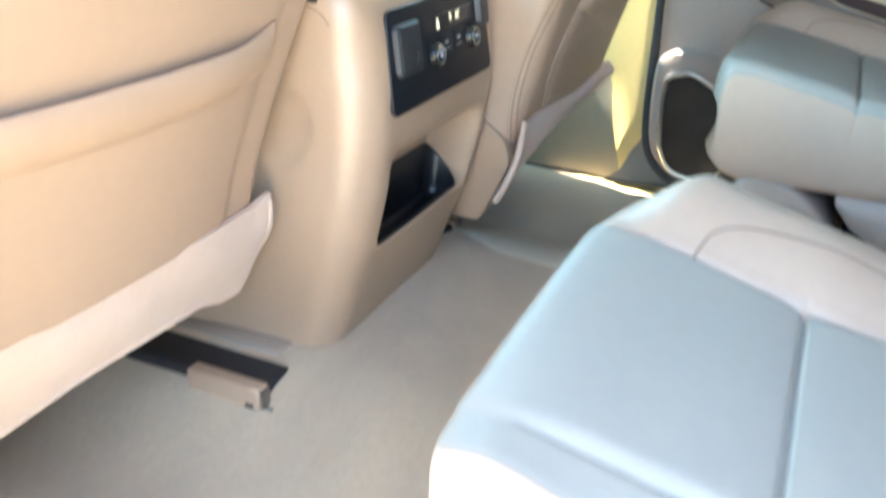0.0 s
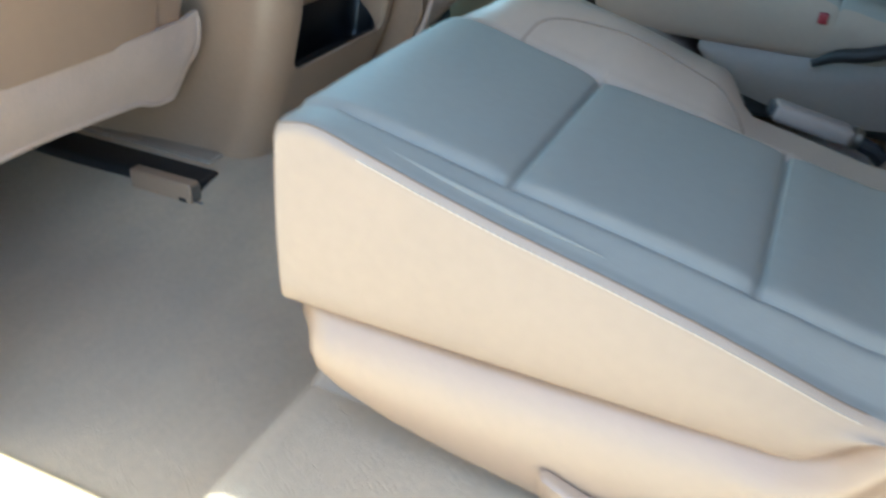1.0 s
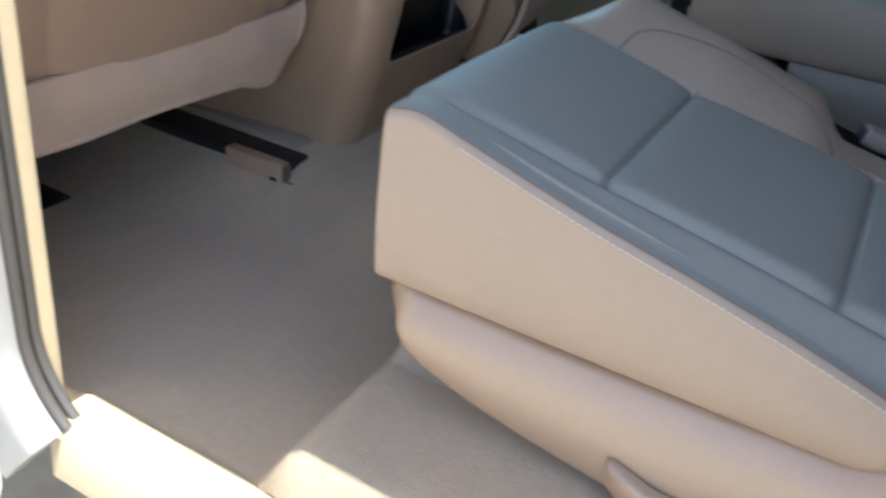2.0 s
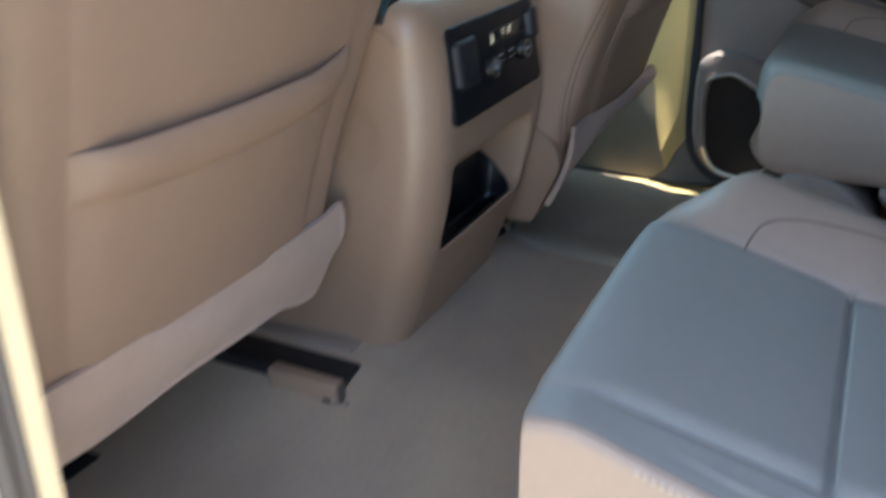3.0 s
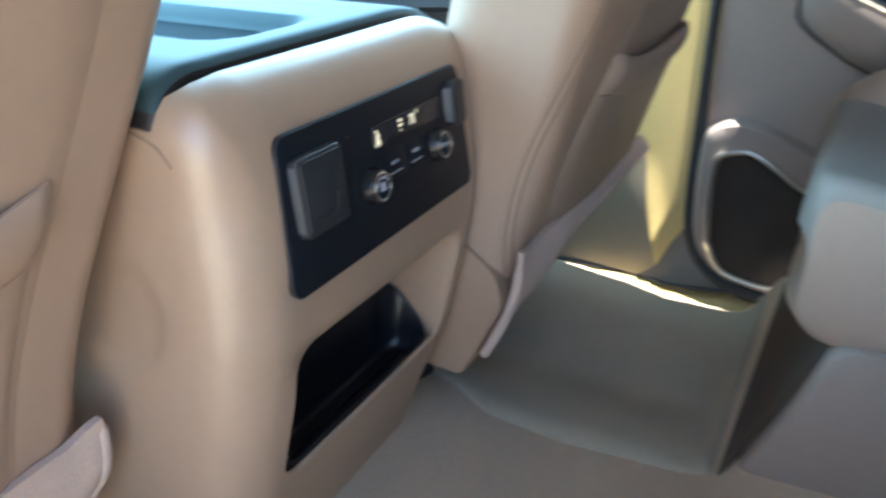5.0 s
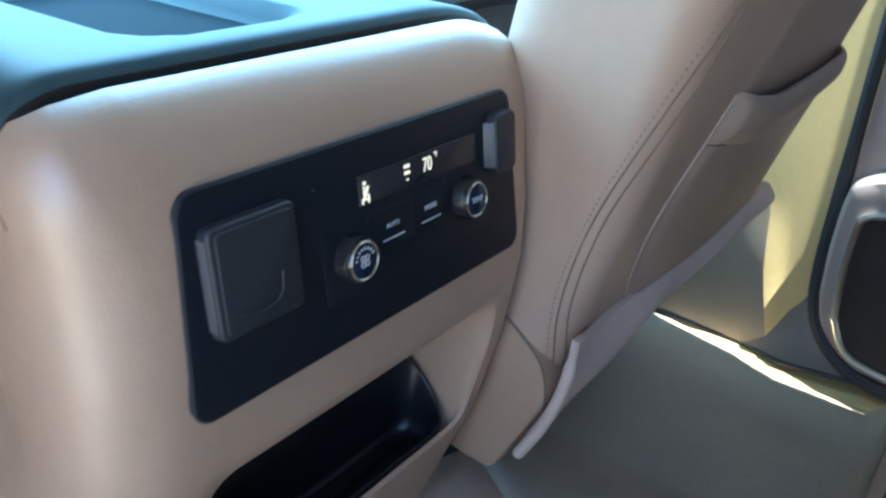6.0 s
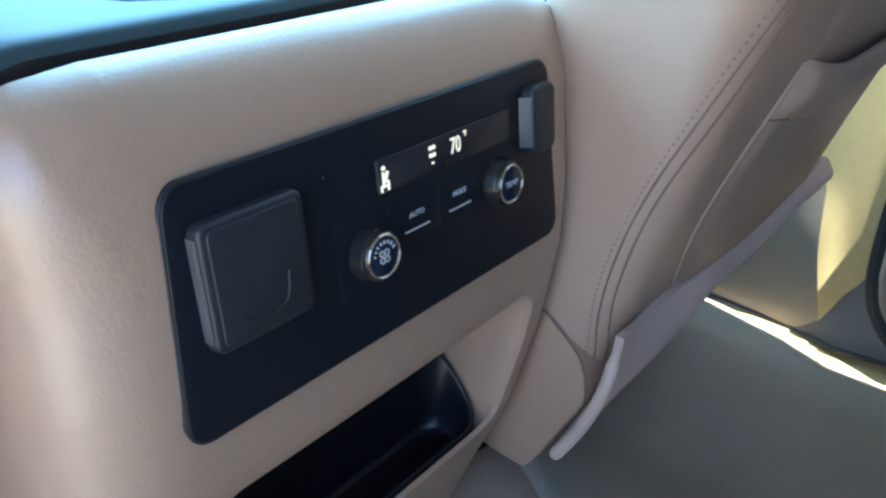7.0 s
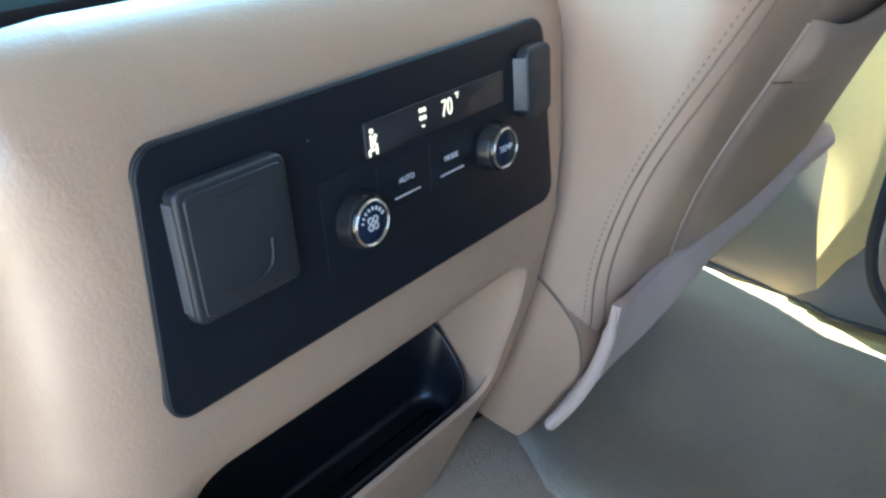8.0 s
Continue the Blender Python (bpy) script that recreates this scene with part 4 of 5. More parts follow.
        if word:
            lettering("lettering", word, 0.0050, tilt @ m @ Matrix.Translation((0, -0.0119, 0)), MARK, knob)
        else:
            bars = [moved(box(-0.0005, 0.0005, -0.0122, -0.0115, 0.0066, 0.0066 + 0.0010 + 0.00015 * k, 0), Matrix.Rotation(radians(-75 + 20 * k), 4, "Y")) for k in range(8)]
            on("speed_scale", merge(*bars), MARK, knob, "", m)
            blades = [moved(ring_disc(0.0019, 0.0011, -0.0122, -0.0115, 12), Matrix.Translation((dx, 0, dz))) for dx in (-0.0017, 0.0017) for dz in (-0.0018, 0.0018)]
            on("fan_mark", merge(*blades), MARK, knob, "", m)
    usb = on("port_cover", plate(rounded(0.1065, 0.1315, 0.0020, 0.0435, 0.006, 6, 4), -0.0100, 0.0, 0.0025), CHARCOAL, panel, "charcoal port cover")
    on("cover_side", moved(box(-0.0005, 0.0005, -0.0040, 0.0040, 0.0075, 0.0380, 0.0004), Matrix.Translation((0.1050, -0.0048, 0)) @ Matrix.Rotation(radians(32), 4, "Z")), PORT_SIDE, usb, "bevelled left side, greyed lighter for the light on it")
    on("pin_hole", disc(0.0005, -0.0024, 0.0, 10, 0.0001), SATIN, panel, "", Matrix.Translation((-0.0558, 0, 0.0361)))
    # split lines and base flange
    part("base_flange", moved(box(-0.212, -0.172, 0.135, 0.52, 0.030, 0.058, 0.005), Matrix.Identity(4)), PLASTIC_DULL, e, "low beige base flange")
    return e


build_console()


# ---------------------------------------------------------------- front seats
def build_front_seat(sx, a, inner, seam_rows, pocket_top, label, group="front seats"):
    """sx: the side; a: the y of the rear panel at z 0.27; inner: where the inner edge stands."""
    e = thing("front_seat", label, "car seat", group, at=(sx * 0.45, a + 0.3, 0.03))

    def back(z):
        return a - 0.29 * (z - 0.27)

    def edge(z):
        return inner - 0.045 * smooth(0.33, 0.70, z) - (0.022 * smooth(0.30, 0.62, z) if sx < 0 else 0.0)

    def at(x, y, z):
        return Vector((sx * x, y, z))

    # Far seat's rear panel and pocket get the leather with shade in its colour
    cover = LEATHER if sx < 0 else SHADED_LEATHER
    # backrest cushion
    rings = []
    zs = [0.215, 0.225, 0.24, 0.27, 0.3, 0.35, 0.4, 0.45, 0.5, 0.55, 0.6, 0.66, 0.73, 0.8, 0.87, 0.93, 0.97, 0.99]
    for z in zs:
        k = 1 - 0.6 * (1 - smooth(0.205, 0.235, z)) - 0.5 * smooth(0.93, 1.0, z)
        x0, x1 = edge(z) + 0.02 * (1 - k), 0.70 - 0.02 * (1 - k)
        y0, y1 = back(z) + 0.004, back(z) + 0.03 + 0.13 * k
        ring = rounded(x0, x1, y0, y1, (0.05, 0.04, 0.05, 0.030), 8, 8)
        wing = 0.022 * smooth(0.24, 0.42, z) + 0.018 * smooth(0.43, 0.57, z) if sx < 0 else 0.0
        rings.append([at(x - wing * smooth(y0 + 0.03, y1 - 0.03, y) * (1 - smooth(x0 + 0.02, x0 + 0.14, x)), y - 0.005 * math.sin(math.pi * (x - x0) / (x1 - x0)), z) for x, y in ring])
    br = part("backrest", loft(rings), LEATHER, e, "smooth beige leather backrest", sharp=50)

    def side_pt(d, z, lift=0.0):
        """A point on the cover, d along the girth from where the rear inner corner begins."""
        x0, y0, r = edge(z), back(z) + 0.004, 0.030 + lift
        c = Vector((x0 + 0.030, y0 + 0.030))
        t = d / 0.030
        if t < 0:
            return at(x0 - lift, c.y - d, z)
        if t > math.pi / 2:
            x = c.x + d - 0.030 * math.pi / 2
            return at(x, y0 - lift - 0.005 * math.sin(math.pi * (x - x0) / (0.70 - x0)), z)
        x = c.x - r * math.cos(t)
        return at(x, c.y - r * math.sin(t) - 0.005 * math.sin(math.pi * max(0.0, x - x0) / (0.70 - x0)), z)

    # double seam, with a row of stitches beside it
    one = [(0.243, 0.0324), (0.287, 0.0163), (0.329, 0.0085), (0.374, 0.0060), (0.417, 0.0098), (0.460, 0.0182), (0.498, 0.0265), (0.537, 0.0385), (0.57, 0.049), (0.65, 0.066), (0.95, 0.10)]
    two = [(0.243, 0.043), (0.297, 0.0222), (0.336, 0.0158), (0.38, 0.0140), (0.417, 0.0179), (0.457, 0.0275), (0.497, 0.0378), (0.537, 0.0535), (0.57, 0.065), (0.65, 0.083), (0.95, 0.118)]
    dots = [(0.25, 0.023), (0.30, 0.0085), (0.323, 0.0042), (0.36, 0.0015), (0.412, 0.0045), (0.456, 0.0125), (0.498, 0.0203), (0.537, 0.0308), (0.57, 0.041), (0.65, 0.058), (0.95, 0.092)]
    for rows in (one, two) if sx > 0 else ():
        part("seam", tube(curve_through([side_pt(eased(rows, z), z, 0.0001) for z in np.linspace(0.243, 0.95, 60)], 2), 0.0008, 6), SEAM, br, "fine dark seam")
    st = []
    z = 0.256
    while z < 0.8:
        p, q = side_pt(eased(dots, z), z), side_pt(eased(dots, z + 0.0020), z + 0.0020)
        st.append(tube([p, q], 0.0005, 5))
        z += 0.0050
    if sx > 0:
        part("stitching", merge(*st), DIMPLE, br, "row of fine stitches", kind="stuff")
    else:
        st = [side_pt(0.010 + 0.004 * math.sin(7 * z), z, 0.0006) for z in np.linspace(0.26, 0.95, 50)]
        part("piping", tube(st, 0.0022, 8), LEATHER, br, "leather piping along the bolster")

    # rear panel, a pillow that sinks to its seam
    def seam_in(z):
        return edge(z) + eased(seam_rows, z, 0.04)

    def surface(x, z):
        return back(z) + 0.004 - 0.005 * math.sin(math.pi * (x - edge(z)) / (0.70 - edge(z)))

    def panel_y(x, u, z):
        return surface(x, z) + 0.002 - 0.005 * math.sin(min(1, 12 * u, 12 * (1 - u)) * math.pi / 2)

    def panel_pt(u, v):
        z = 0.262 + 0.70 * v
        x0, x1 = seam_in(z), 0.645
        u = u * u * (3 - 2 * u)
        x = x0 + (x1 - x0) * u
        return at(x, panel_y(x, u, z), z)

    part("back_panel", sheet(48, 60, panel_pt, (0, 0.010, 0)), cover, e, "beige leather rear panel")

    # map pocket: a slack sheet that stands off the panel, with a thick hem
    def pocket_pt(u, v):
        z = 0.276 + (0.475 - 0.276) * v
        x0 = seam_in(z) + 0.003
        x = x0 + (0.640 - x0) * u
        top = pocket_top + 0.012 * math.exp(-((x - seam_in(0.47)) / 0.05) ** 2) - 0.004 * math.sin(math.pi * (x - 0.3) / 0.34)
        z = 0.276 + (top - 0.276) * v
        puff = smooth(0, 0.26, u) * smooth(0, 0.12, 1 - u)
        return at(x, panel_y(x, max(u, 0.02), z) - 0.002 + 0.0045 * (1 - smooth(0, 0.05, u)) - (0.004 + 0.0045 * v * v) * puff, z)

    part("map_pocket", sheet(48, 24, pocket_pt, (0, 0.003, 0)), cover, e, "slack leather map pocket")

    def hem_pt(u, v):
        u = 0.004 + 0.992 * u
        p = Vector(pocket_pt(u, 0.80 + 0.21 * v + 0.03 * math.sin(math.pi * u) * (v - 1)))
        p.y -= 0.0008 + 0.0078 * math.sin(math.pi * v) ** 0.7 * smooth(0, 0.05, u) * smooth(0, 0.05, 1 - u)
        return p

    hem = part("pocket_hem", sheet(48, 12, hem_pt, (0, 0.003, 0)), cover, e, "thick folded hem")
    if sx > 0:
        edge_line = [Vector(pocket_pt(0.0, k / 30)) + Vector((0.001, -0.0032, 0)) for k in range(31)]
        piping = part("pocket_edge", tube(edge_line, 0.0017, 8), cover, e, "rolled inner edge of the pocket")
        # Thin dark rods draw the shade beside the rolled edge and below the hem
        part("edge_crease", tube([p + Vector((-0.0020, 0.0011, 0)) for p in edge_line], 0.0008, 6), SEAM, piping, "dark line for the shade in the crease")
        part("hem_crease", tube([Vector(hem_pt(0.09 * k / 12, 0)) + Vector((0, -0.0004 + 0.0008 * k / 12, -0.001)) for k in range(13)], 0.0007, 6), SEAM, hem, "dark line for the shade under the hem")

    # felt skirt below the pocket
    def low(x):
        tail = 1 - smooth(inner - 0.004, inner + (0.03 if sx < 0 else 0.04), x)
        return (0.184 - 0.012 * (1 - smooth(inner + 0.05, inner + 0.10, x)) + 0.010 * smooth(inner + 0.08, inner + 0.28, x) + 0.055 * tail if sx < 0 else 0.193 + 0.042 * smooth(inner + 0.03, inner + 0.30, x) - 0.034 * tail) + 0.003 * math.sin(20 * x)

    def skirt_pt(u, v):
        x = inner - 0.004 + (0.692 - inner) * u
        t = 0.281 + 0.008 * (1 - smooth(inner, inner + 0.03, x))
        z = t + (low(x) - t) * v
        return at(x, back(z) - 0.007 - (0.006 if sx < 0 else 0.013) * math.sin(math.pi * v) + 0.002 * math.sin(30 * x + 5 * v), z)

    hem = [skirt_pt(0, 0.02 + 0.98 * k / 12) + Vector((0, 0.003, 0)) for k in range(12)] + [skirt_pt(k / 60, 1) + Vector((0, 0.003, 0)) for k in range(61)]
    part("lower_skirt", merge(sheet(60, 14, skirt_pt, (0, 0.007, 0)), tube(hem, lambda t: 0.0055 * (0.15 + 0.85 * smooth(0, 0.03, t)), 10)), FELT, e, "pale felt skirt with a rolled hem")
    # hinge cover on the inner side
    out = curve_through([(0, 0.085, 0.048), (0, 0.058, 0.034), (0, 0.034, 0.020), (0, 0.012, 0.005), (0, -0.004, -0.010), (0, -0.011, -0.028), (0, -0.013, -0.046), (0, -0.008, -0.060), (0, 0.008, -0.092), (0, 0.030, -0.137), (0, 0.038, -0.151), (0, 0.048, -0.156), (0, 0.085, -0.153), (0, 0.125, -0.145), (0, 0.13, 0.0)], 4)
    rr = [[at(inner + 0.010 + dx - 0.0125 * smooth(-0.13, -0.04, p.z), a + 0.022 + p.y * s + (1 - s) * 0.06, 0.266 + p.z * s - (1 - s) * 0.07) for p in out] for dx, s in ((0.03, 1.0), (0.004, 1.0), (0.0, 0.985), (-0.001, 0.95))]
    if sx > 0:
        hinge = part("hinge_cover", loft(rr), HINGE, e, "beige plastic hinge cover", sharp=50)
        part("cover_joint", tube(rr[2][2:28], 0.0009, 6), SEAM, hinge, "dark joint line")
    part("seat_cushion", box(min(sx * 0.20, sx * 0.70), max(sx * 0.20, sx * 0.70), a + 0.08, a + 0.62, 0.17, 0.33, 0.045, 5), LEATHER, e, "beige leather seat cushion")
    part("seat_base", box(min(sx * 0.28, sx * 0.64), max(sx * 0.28, sx * 0.64), a + 0.24, a + 0.55, 0.075, 0.18, 0.01), SOFT_BLACK, e, "dark seat frame")
    for x in (0.25, 0.50):
        tr = part("seat_track", box(min(sx * (x - 0.026), sx * (x + 0.034)), max(sx * (x - 0.026), sx * (x + 0.034)), 0.107 if x < 0.3 else 0.34, a + 0.55, floor_height(x, 0) - 0.02, floor_height(x, 0) + 0.005, 0.006), SOFT_BLACK, e, "black seat track")
        if x < 0.3:
            cov = box(min(sx * 0.276, sx * 0.298), max(sx * 0.276, sx * 0.298), 0.103, 0.212, 0.02, 0.062, 0.004)
            part("track_cover", cov, PLASTIC, e, "small beige track end cover")
            part("cover_slot", box(min(sx * 0.2975, sx * 0.2992), max(sx * 0.2975, sx * 0.2992), 0.112, 0.124, 0.034, 0.040, 0.0005, 1), SOFT_BLACK, e)
            part("track_clip", merge(box(min(sx * 0.281, sx * 0.297), max(sx * 0.281, sx * 0.297), 0.098, 0.1015, 0.036, 0.060, 0.001, 2), box(min(sx * 0.286, sx * 0.293), max(sx * 0.286, sx * 0.293), 0.088, 0.100, 0.030, 0.036, 0.001, 2)), SATIN, e, "pale metal clip")
    return e


build_front_seat(-1, 0.128, 0.232, [(0.2, 0.055), (0.9, 0.055)], 0.481, "beige leather front seat with slack map pocket, seen from behind")
build_front_seat(1, -0.034, 0.182, [(0.22, 0.14), (0.25, 0.122), (0.28, 0.098), (0.306, 0.083), (0.335, 0.070), (0.365, 0.065), (0.40, 0.075), (0.44, 0.100), (0.478, 0.118), (0.52, 0.143), (0.56, 0.163), (0.65, 0.20), (0.95, 0.24)], 0.466, "beige leather front seat set further back beside the console")


# ---------------------------------------------------------------- second row seats
TOP = [(-0.86, 0.275), (-0.80, 0.278), (-0.71, 0.287), (-0.635, 0.304), (-0.545, 0.322), (-0.455, 0.338), (-0.37, 0.355), (-0.31, 0.366), (-0.275, 0.364), (-0.24, 0.352)]
DROP = [(-0.80, 0.034), (-0.71, 0.030), (-0.61, 0.021), (-0.47, 0.013), (-0.34, 0.002), (-0.30, -0.004), (-0.24, 0.0)]


def build_second_seat(shift, long_shield, label):
    e = thing("second_row_seat", label, "car seat", "second row seats", at=(shift.x - 0.42, shift.y - 0.5, 0.08))
    sx = -1

    def inboard(y):
        return 0.205 + 0.05 * smooth(0.55, 0.60, -y)

    out_seam = 0.594 if long_shield else 0.618

    def inner_seam(y):
        return lin([(-0.8, 0.338), (-0.47, 0.341), (-0.37, 0.325), (-0.30, 0.313), (-0.24, 0.30)], y)

    def height(x, y):
        z = eased(TOP, y, 0.035)
        z -= lin(DROP, y) * smooth(0.585, 0.645, x) * (1.0 if long_shield else 0.15)
        inside = smooth(inner_seam(y) - 0.012, inner_seam(y) + 0.005, x) * (1 - smooth(out_seam - 0.006, out_seam + (0.006 if long_shield else 0.05), x))
        for c in (-0.455, -0.637):
            z -= 0.0060 * math.exp(-((y - c) / 0.0026) ** 2) * inside
            z -= 0.003 * math.exp(-((y - c) / 0.014) ** 2) * inside
        z += 0.004 * inside
        ib = inner_seam(y)
        z -= 0.0045 * math.exp(-((x - ib) / 0.003) ** 2)
        z -= 0.0045 * math.exp(-((x - out_seam) / 0.004) ** 2) * smooth(0.30, 0.33, -y) * (1.0 if long_shield else 0.0)
        lift = 1 - (1 - min(1.0, max(0.0, (ib - x) / 0.085))) ** 2
        z += 0.040 * lift * smooth(0.27, 0.35, -y) * (1 - 0.35 * smooth(0.45, 0.56, -y)) * (1 - smooth(0.555, 0.60, -y)) * (1 - 0.5 * smooth(0.07, 0.15, ib - x))
        return z

    soft = 1.0 if long_shield else 2.2
    ys = [(-0.2720, 0.024), (-0.2724, 0.017), (-0.2740, 0.010), (-0.2765, 0.005), (-0.2800, 0.002), (-0.2850, 0.0005)]
    seq = [(y, d * soft) for y, d in ys]
    y = -0.290
    while y > -0.84:
        near = min(abs(y + 0.455), abs(y + 0.637))
        seq.append((y, 0.0))
        y -= 0.0013 if near < 0.007 else 0.003 if near < 0.02 or y > -0.33 else 0.010
    rings = []
    xo = 0.641
    # radius of the outer top edge, and how much of it the insert covers
    er, wrap = (0.011, 2) if long_shield else (0.018, 6)
    xe = xo - er - 0.002
    for y, d in seq:
        xi = inboard(y)
        mid = (xo + xi) / 2

        def plan(x):
            s = abs(x - mid) / (xo - mid)
            return y - ((0.012 if x > mid else 0.045) * s ** 4 if long_shield else 0.014 * max(0.0, (s - 0.8) / 0.2) ** 2) * (1 - smooth(0.27, 0.42, -y))

        pts = []
        lift = 1 - min(1.0, max(0.0, (-y - 0.272) / 0.045))
        base = 0.205 + (0.0 if long_shield else 0.042 * (1 - math.sqrt(1 - lift * lift)))
        base += 0.036 * smooth(0.685, 0.738, -y) if long_shield else 0.0
        pts.append((0.60, base - 0.004))
        pts.append((xo - 0.006, base))
        pts.append((xo - 0.001, base + 0.006))
        zt = height(xe, y) - d * (0.15 if long_shield else 1.0)
        for k in range(1, 8):
            f = k / 8
            pts.append((xo + 0.004 * math.sin(math.pi * f), base + 0.006 + (zt - er - 0.001 - base - 0.006) * f))
        for a_ in (0, 15, 30, 45, 60, 75):
            pts.append((xo - er + er * math.cos(radians(a_)), zt - er + er * math.sin(radians(a_))))
        ib = inner_seam(y)
        across = list(np.linspace(xe, out_seam + 0.0015, 14)) + list(np.linspace(out_seam + 0.0015, ib, 46))[1:] + list(np.linspace(ib, xi + 0.03, 36))[1:]
        first = len(pts)
        for x in across:
            pts.append((x, height(x, y) - d * (1 - (0.85 * smooth(0.54, 0.625, x) if long_shield else 0.0))))
        zi = height(xi + 0.03, y) - d
        for a_ in (20, 40, 60, 80):
            pts.append((xi + 0.03 - 0.03 * math.sin(radians(a_)), zi - 0.03 * (1 - math.cos(radians(a_)))))
        for k in range(1, 6):
            pts.append((xi + 0.002 * k, zi - 0.03 + (base + 0.02 - zi + 0.03) * k / 5))
        pts.append((xi + 0.03, base))
        rings.append([(sx * x, plan(x), z) for x, z in pts])
    lo, hi = first + 13, first + 58
    count = len(rings[0])
    whole = loft(rings)
    whole.faces.ensure_lookup_table()
    inside = [k for k in range((len(rings) - 1) * count) if first - wrap <= k % count < hi]
    bmesh.ops.delete(whole, geom=[whole.faces[k] for k in inside], context="FACES")
    bm = loft([r[lo : hi + 1] for r in rings], cap=False, closed=False)
    edge_roll = loft([r[first - wrap : lo + 1] for r in rings], cap=False, closed=False)
    cu = part("cushion", whole, LEATHER_TOP, e, "beige leather cushion", sharp=0)
    part("insert", bm, INSERT, cu, "grey perforated leather insert with sewn channels", sharp=0)
    part("outer_bolster", edge_roll, INSERT, cu, "grey leather outer bolster", sharp=0)

    def bolster(x, y):
        return (sx * x, y, height(x, y) + 0.0002)

    arc = [(0.323, -0.366), (0.312, -0.370), (0.302, -0.376), (0.293, -0.391), (0.287, -0.42), (0.285, -0.476), (0.287, -0.528), (0.293, -0.559), (0.302, -0.579), (0.320, -0.590), (0.336, -0.594)]
    arc = [(p.x, p.y) for p in curve_through([(a, b, 0) for a, b in arc], 5)]
    part("bolster_seam", tube([bolster(a, b) for a, b in arc], 0.0011, 6), DIMPLE, cu, "curved sewn seam")
    # seam line and stitches along the outer top edge
    line = [(sx * (xo - 0.48 * er), yy - 0.012 * (1 - smooth(0.27, 0.42, -yy)), height(xe, yy) - 0.13 * er) for yy in np.linspace(-0.275, -0.72, 60)]
    if long_shield:
        part("edge_seam", tube(line, 0.0008, 6), DIMPLE, cu)
    st = []
    for yy in np.arange(-0.35, -0.715, -0.0056):
        p = (sx * (xo - 0.06 * er), yy - 0.012 * (1 - smooth(0.27, 0.42, -yy)), height(xe, yy) - 0.62 * er)
        st.append(moved(box(-0.0008, 0.0008, -0.0015, 0.0015, -0.0007, 0.0007, 0), Matrix.Translation(p) @ Matrix.Rotation(radians(12), 4, "X")))
    if long_shield:
        part("stitching", merge(*st), STITCH, cu, "row of pale stitches", kind="stuff")
        part("crease", tube([(sx * (0.617 + 0.004 * math.sin(9 * yy)), yy, height(0.617, yy) - 0.0008) for yy in np.linspace(-0.345, -0.535, 24)], lambda t: 0.0006 + 0.0022 * math.sin(math.pi * t), 8), INSERT, cu)

    # plastic shield below the cushion, rising to the hinge
    ztop = [(-0.90, 0.66), (-0.86, 0.55), (-0.82, 0.43), (-0.78, 0.34), (-0.745, 0.270), (-0.715, 0.226), (-0.68, 0.207), (-0.60, 0.201), (-0.45, 0.199), (-0.33, 0.203), (-0.305, 0.206), (-0.292, 0.204)]
    zlow = [(-0.90, 0.13), (-0.80, 0.115), (-0.70, 0.100), (-0.60, 0.094), (-0.52, 0.099), (-0.45, 0.109), (-0.39, 0.121), (-0.34, 0.138), (-0.31, 0.157), (-0.292, 0.185)]

    def shield_pt(u, v):
        yy = -0.292 - 0.608 * u
        t, l = lin(ztop, yy), lin(zlow, yy)
        z = l + (t - l) * v
        nose = smooth(0, 0.05, u)
        x = 0.622 + 0.028 * nose * math.sin(math.pi * min(1, 0.12 + 0.85 * v)) ** 0.5 + 0.006 * (1 - v) * nose
        x += 0.014 * math.exp(-((z - (t - 0.022)) / 0.02) ** 2) * smooth(0.62, 0.75, -yy)
        return (sx * x, yy, z)

    if long_shield:
        part("seat_shield", sheet(60, 22, shield_pt, (-sx * 0.03, 0, 0)), PLASTIC, e, "beige plastic seat shield", sharp=60)
    lv = []
    for yy, t, l, o in ((-0.522, 0.137, 0.128, 0.0), (-0.527, 0.139, 0.113, 0.008), (-0.56, 0.128, 0.088, 0.012), (-0.62, 0.122, 0.076, 0.014), (-0.70, 0.126, 0.076, 0.014), (-0.76, 0.140, 0.09, 0.012), (-0.79, 0.15, 0.12, 0.004)):
        x = 0.655
        lv.append([(sx * x, yy, l), (sx * (x + o * 0.8), yy, l + 0.002), (sx * (x + o), yy, (t + l) / 2), (sx * (x + o + 0.002), yy, t - 0.003), (sx * (x + o - 0.002), yy, t), (sx * x, yy, t)])
    if long_shield:
        part("lever", loft(lv), PLASTIC, e, "beige plastic seat lever", sharp=60)

    # pedestal under the cushion
    rr = []
    for z, y0, y1 in ((0.0, -0.255, -0.472), (0.05, -0.264, -0.472), (0.10, -0.287, -0.470), (0.14, -0.303, -0.462), (0.175, -0.315, -0.445), (0.195, -0.321, -0.422), (0.207, -0.327, -0.398), (0.212, -0.34, -0.38)):
        rr.append([(sx * x, y, z) for x, y in rounded(0.24, 0.60 if long_shield else 0.652, y1, y0, 0.012, 5, 3)])
    if not long_shield:
        front = [(0.0, -0.252), (0.05, -0.261), (0.10, -0.284), (0.14, -0.300), (0.175, -0.312), (0.20, -0.320), (0.208, -0.324)]
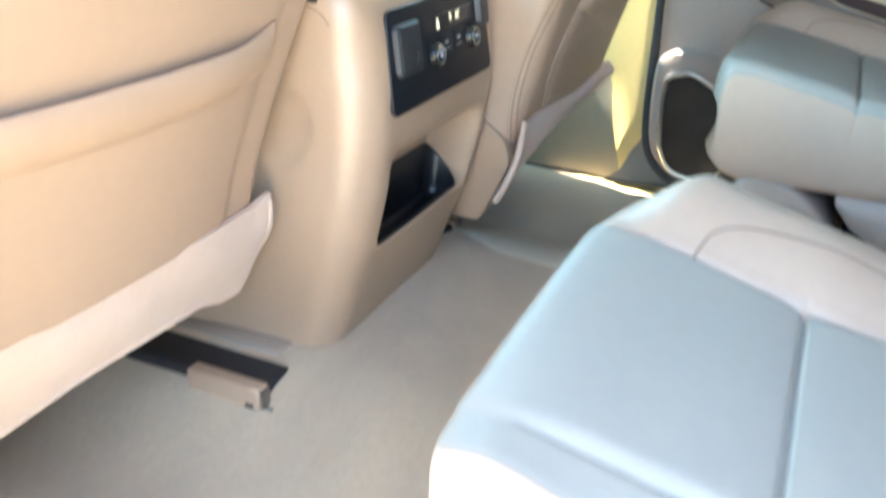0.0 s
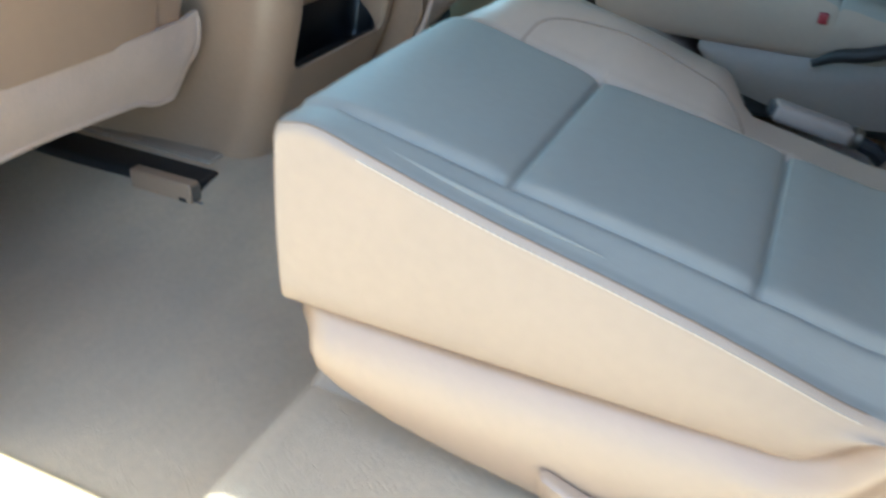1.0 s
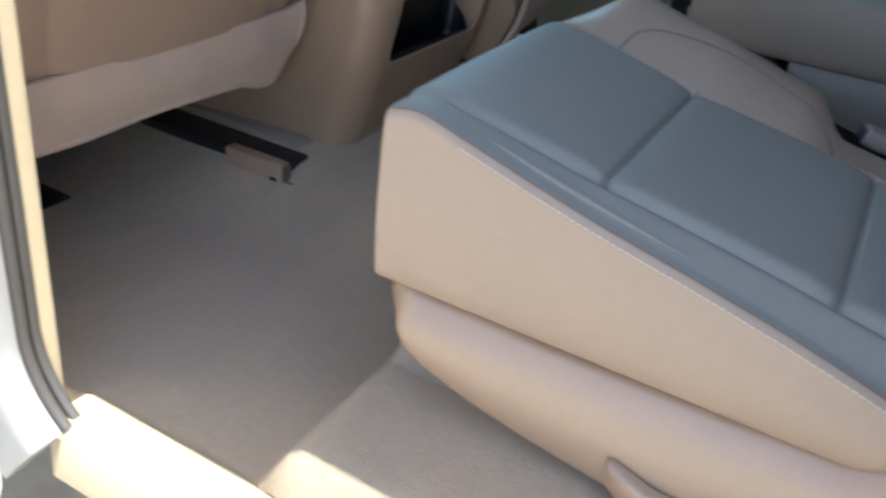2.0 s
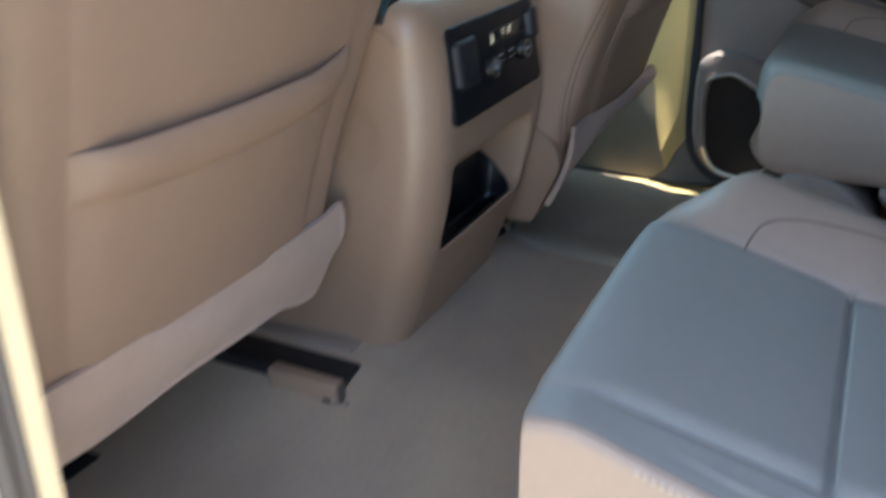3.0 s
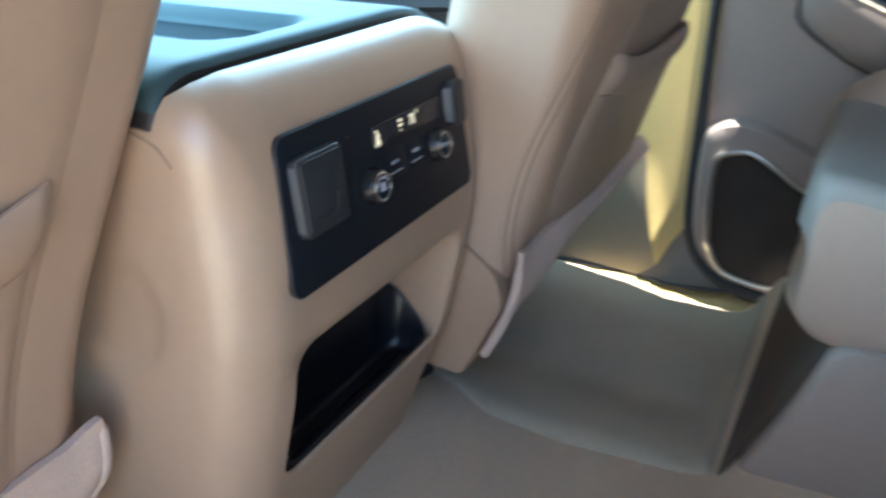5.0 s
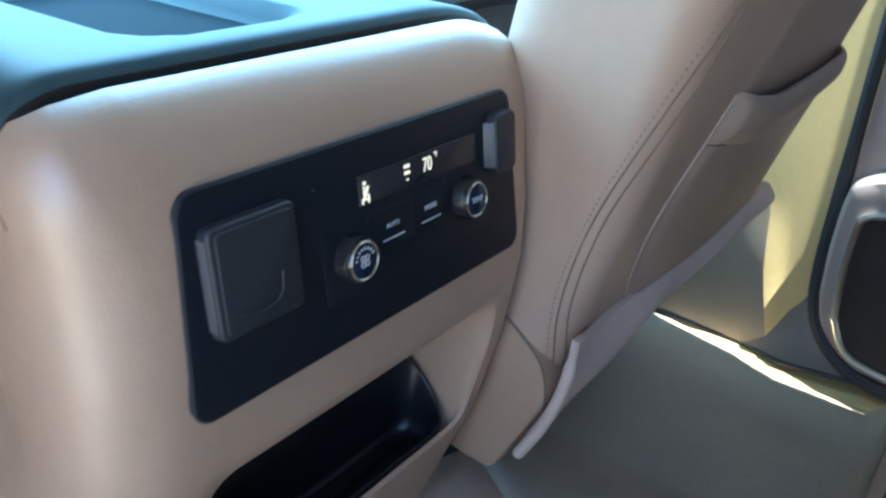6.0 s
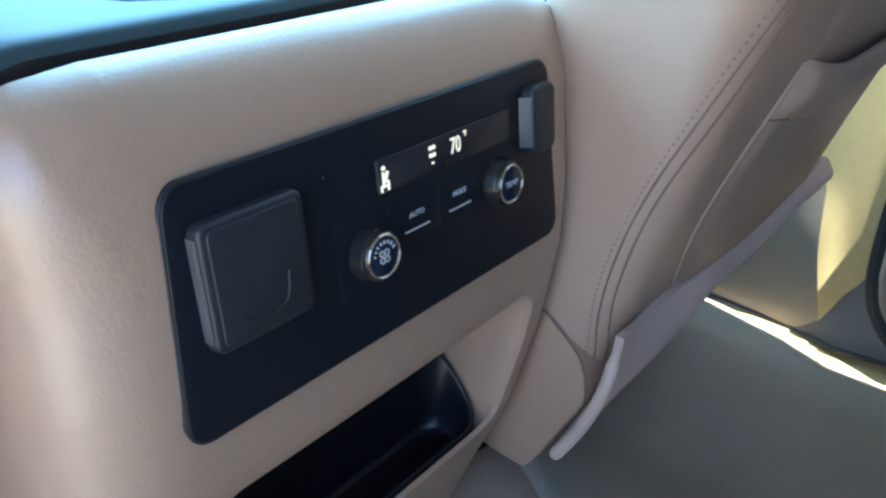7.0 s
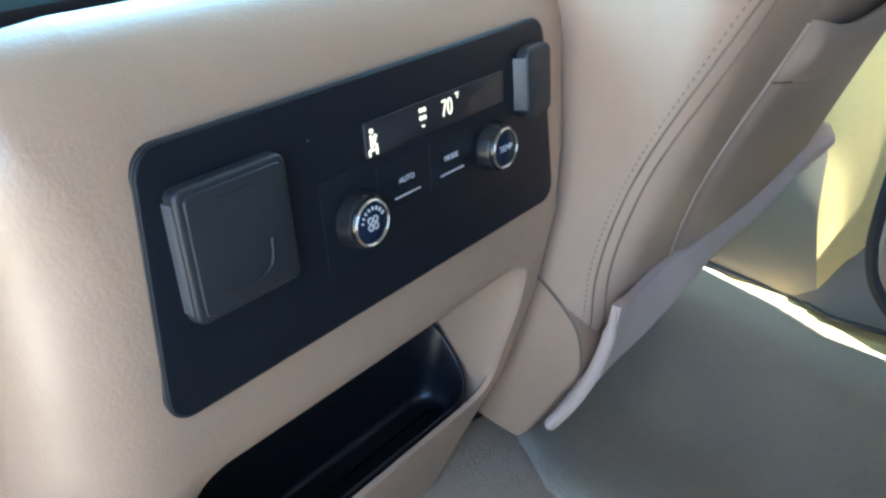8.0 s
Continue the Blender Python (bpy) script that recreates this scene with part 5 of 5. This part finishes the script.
        # Dark sheet laid over the pedestal's front, which faces away from the sun
        part("pedestal_front", loft([[(sx * x, y, z) for x in (0.262, 0.40, 0.55, 0.628)] for z, y in front] + [[(sx * x, y - 0.006, z) for x in (0.262, 0.40, 0.55, 0.628)] for z, y in front[::-1]], cap=False, closed=False), SHADED_CARPET, e, "pedestal front coloured dark for shade")
    part("pedestal", loft(rr), PEDESTAL, e, "grey-beige pedestal cover", sharp=50)
    part("seat_frame", box(min(sx * 0.27, sx * 0.61), max(sx * 0.27, sx * 0.61), -0.80, -0.48, 0.09, 0.21, 0.012), SOFT_BLACK, e, "dark seat frame")
    hx = 0.222 if long_shield else 0.632
    hs = 1 if long_shield else -1
    inner = [[(sx * (hx - hs * 0.012 * math.sin(math.pi * v)), yy, l + (t - l) * v) for v in (0, 0.15, 0.35, 0.6, 0.85, 1)] for yy, t, l in ((-0.455, 0.206, 0.19), (-0.48, 0.207, 0.160), (-0.52, 0.207, 0.135), (-0.58, 0.21, 0.12), (-0.70, 0.23, 0.11), (-0.80, 0.36, 0.12), (-0.88, 0.5, 0.2))]
    # The far seat's shield carries its shade in the plastic's colour
    part("inner_shield", merge(loft(inner, cap=False, closed=False), moved(loft(inner, cap=False, closed=False), Matrix.Translation((hs * sx * 0.02, 0, 0)))), PLASTIC if long_shield else SHIELD_SHADED, e, "beige inner shield" if long_shield else "beige side shield darkened for shade")

    if not long_shield:
        grip = curve_through([(-0.662, -0.62, 0.205), (-0.664, -0.65, 0.222), (-0.668, -0.69, 0.232), (-0.664, -0.73, 0.250), (-0.655, -0.76, 0.285)], 6)
        part("side_handle", tube(grip, lambda t: 0.006 + 0.005 * math.sin(math.pi * t), 10), DARK, e, "dark recliner handle")
        part("pull_tag", box(-0.663, -0.657, -0.625, -0.612, 0.262, 0.278, 0.002), RED, e, "small red tag")
    # backrest
    rings = []
    for z in [0.27, 0.285, 0.31, 0.36, 0.45, 0.55, 0.65, 0.75, 0.85, 0.92, 0.97, 0.99]:
        k = 1 - 0.35 * (1 - smooth(0.265, 0.31, z)) - 0.6 * smooth(0.92, 1.0, z)
        c = -0.845 - 0.30 * (z - 0.27)
        rings.append([(sx * x, y, z) for x, y in rounded(0.215 + 0.02 * (1 - k), 0.635 - 0.02 * (1 - k), c - 0.075 * k, c + 0.07 * k, 0.045 * k, 6, 6)])
    part("backrest", loft(rings), LEATHER_TOP, e, "grey-beige leather backrest", sharp=50)
    for ob in e.children_recursive:
        if ob.parent == e:
            ob.matrix_parent_inverse = Matrix.Translation(shift) @ Matrix.Translation(-e.location)
    return e


build_second_seat(Vector((0, 0, 0)), True, "grey-beige leather captain's seat with stitched channels beside the open door")
build_second_seat(Vector((0.85, -0.025, 0.038)), False, "grey-beige leather captain's seat against the far door, in shade")


def build_buckle(m, red, label):
    e = thing("belt_buckle", label, "seat belt buckle", "", at=tuple(m.translation))
    part("housing", moved(box(-0.014, 0.014, -0.045, 0.040, -0.010, 0.010, 0.006), m), CHARCOAL if red else DOOR_TRIM, e, "smooth buckle housing")
    part("release_button", moved(box(-0.010, 0.010, 0.036, 0.043, -0.006, 0.007, 0.002), m), RED if red else CHARCOAL, e)
    part("stalk", tube([m @ Vector(p) for p in ((0, -0.04, 0), (0, -0.075, -0.006), (0, -0.12, -0.03), (0, -0.16, -0.07))], 0.008, 8), SOFT_BLACK, e, "black stalk")
    part("stalk_collar", moved(ring_disc(0.012, 0.008, -0.004, 0.004, 16), m @ Matrix.Translation((0, -0.05, 0))), SATIN, e)
    return e


build_buckle(pose(-0.222, -0.650, 0.298, 14, 0, 14), False, "grey-beige seat belt buckle beside the near cushion")


# ---------------------------------------------------------------- floor mat
def build_mat():
    def pt(u, v):
        y = -0.262 + 0.66 * v
        x0 = lin([(-0.27, 0.222), (-0.24, 0.206), (-0.1, 0.192), (0.0, 0.205), (0.08, 0.262), (0.2, 0.30), (0.4, 0.30)], y)
        x1 = carpet_edge(y) - 0.008
        x = x0 + (x1 - x0) * u
        e = min(u, 1 - u, v) * 30
        return (x, y, floor_height(x, y) + 0.010 * smooth(-0.2, 1, e))

    border = [Vector(pt(0.012 + 0.976 * k / 30, 0.012)) for k in range(31)]
    border = [p + Vector((0, 0, -0.003)) for p in border]
    return tagged(part("floor_mat", merge(sheet(40, 50, pt, (0, 0, -0.012)), tube(border, 0.005, 8)), MAT_CARPET, sharp=0), "grey-green carpeted floor mat lying on the far footwell carpet", "floor mat")


build_mat()


def build_step():
    """Carpet riser in front of the far seat's foot, its shade put into the colour."""
    def pt(u, v):
        x = 0.20 + 0.49 * u
        y = -0.270 - 0.012 * u - 0.05 * smooth(-0.05, 0.2, u) * v
        return (x, y, floor_height(x, y) + 0.006 - 0.003 * math.cos(math.pi * v))

    ob = part("trim_step", sheet(30, 10, pt, (0, 0, -0.012)), SHADED_CARPET, sharp=0)
    return tagged(ob, "carpeted riser before the far seat, coloured dark brown for shade", "trim", kind="structure")


build_step()
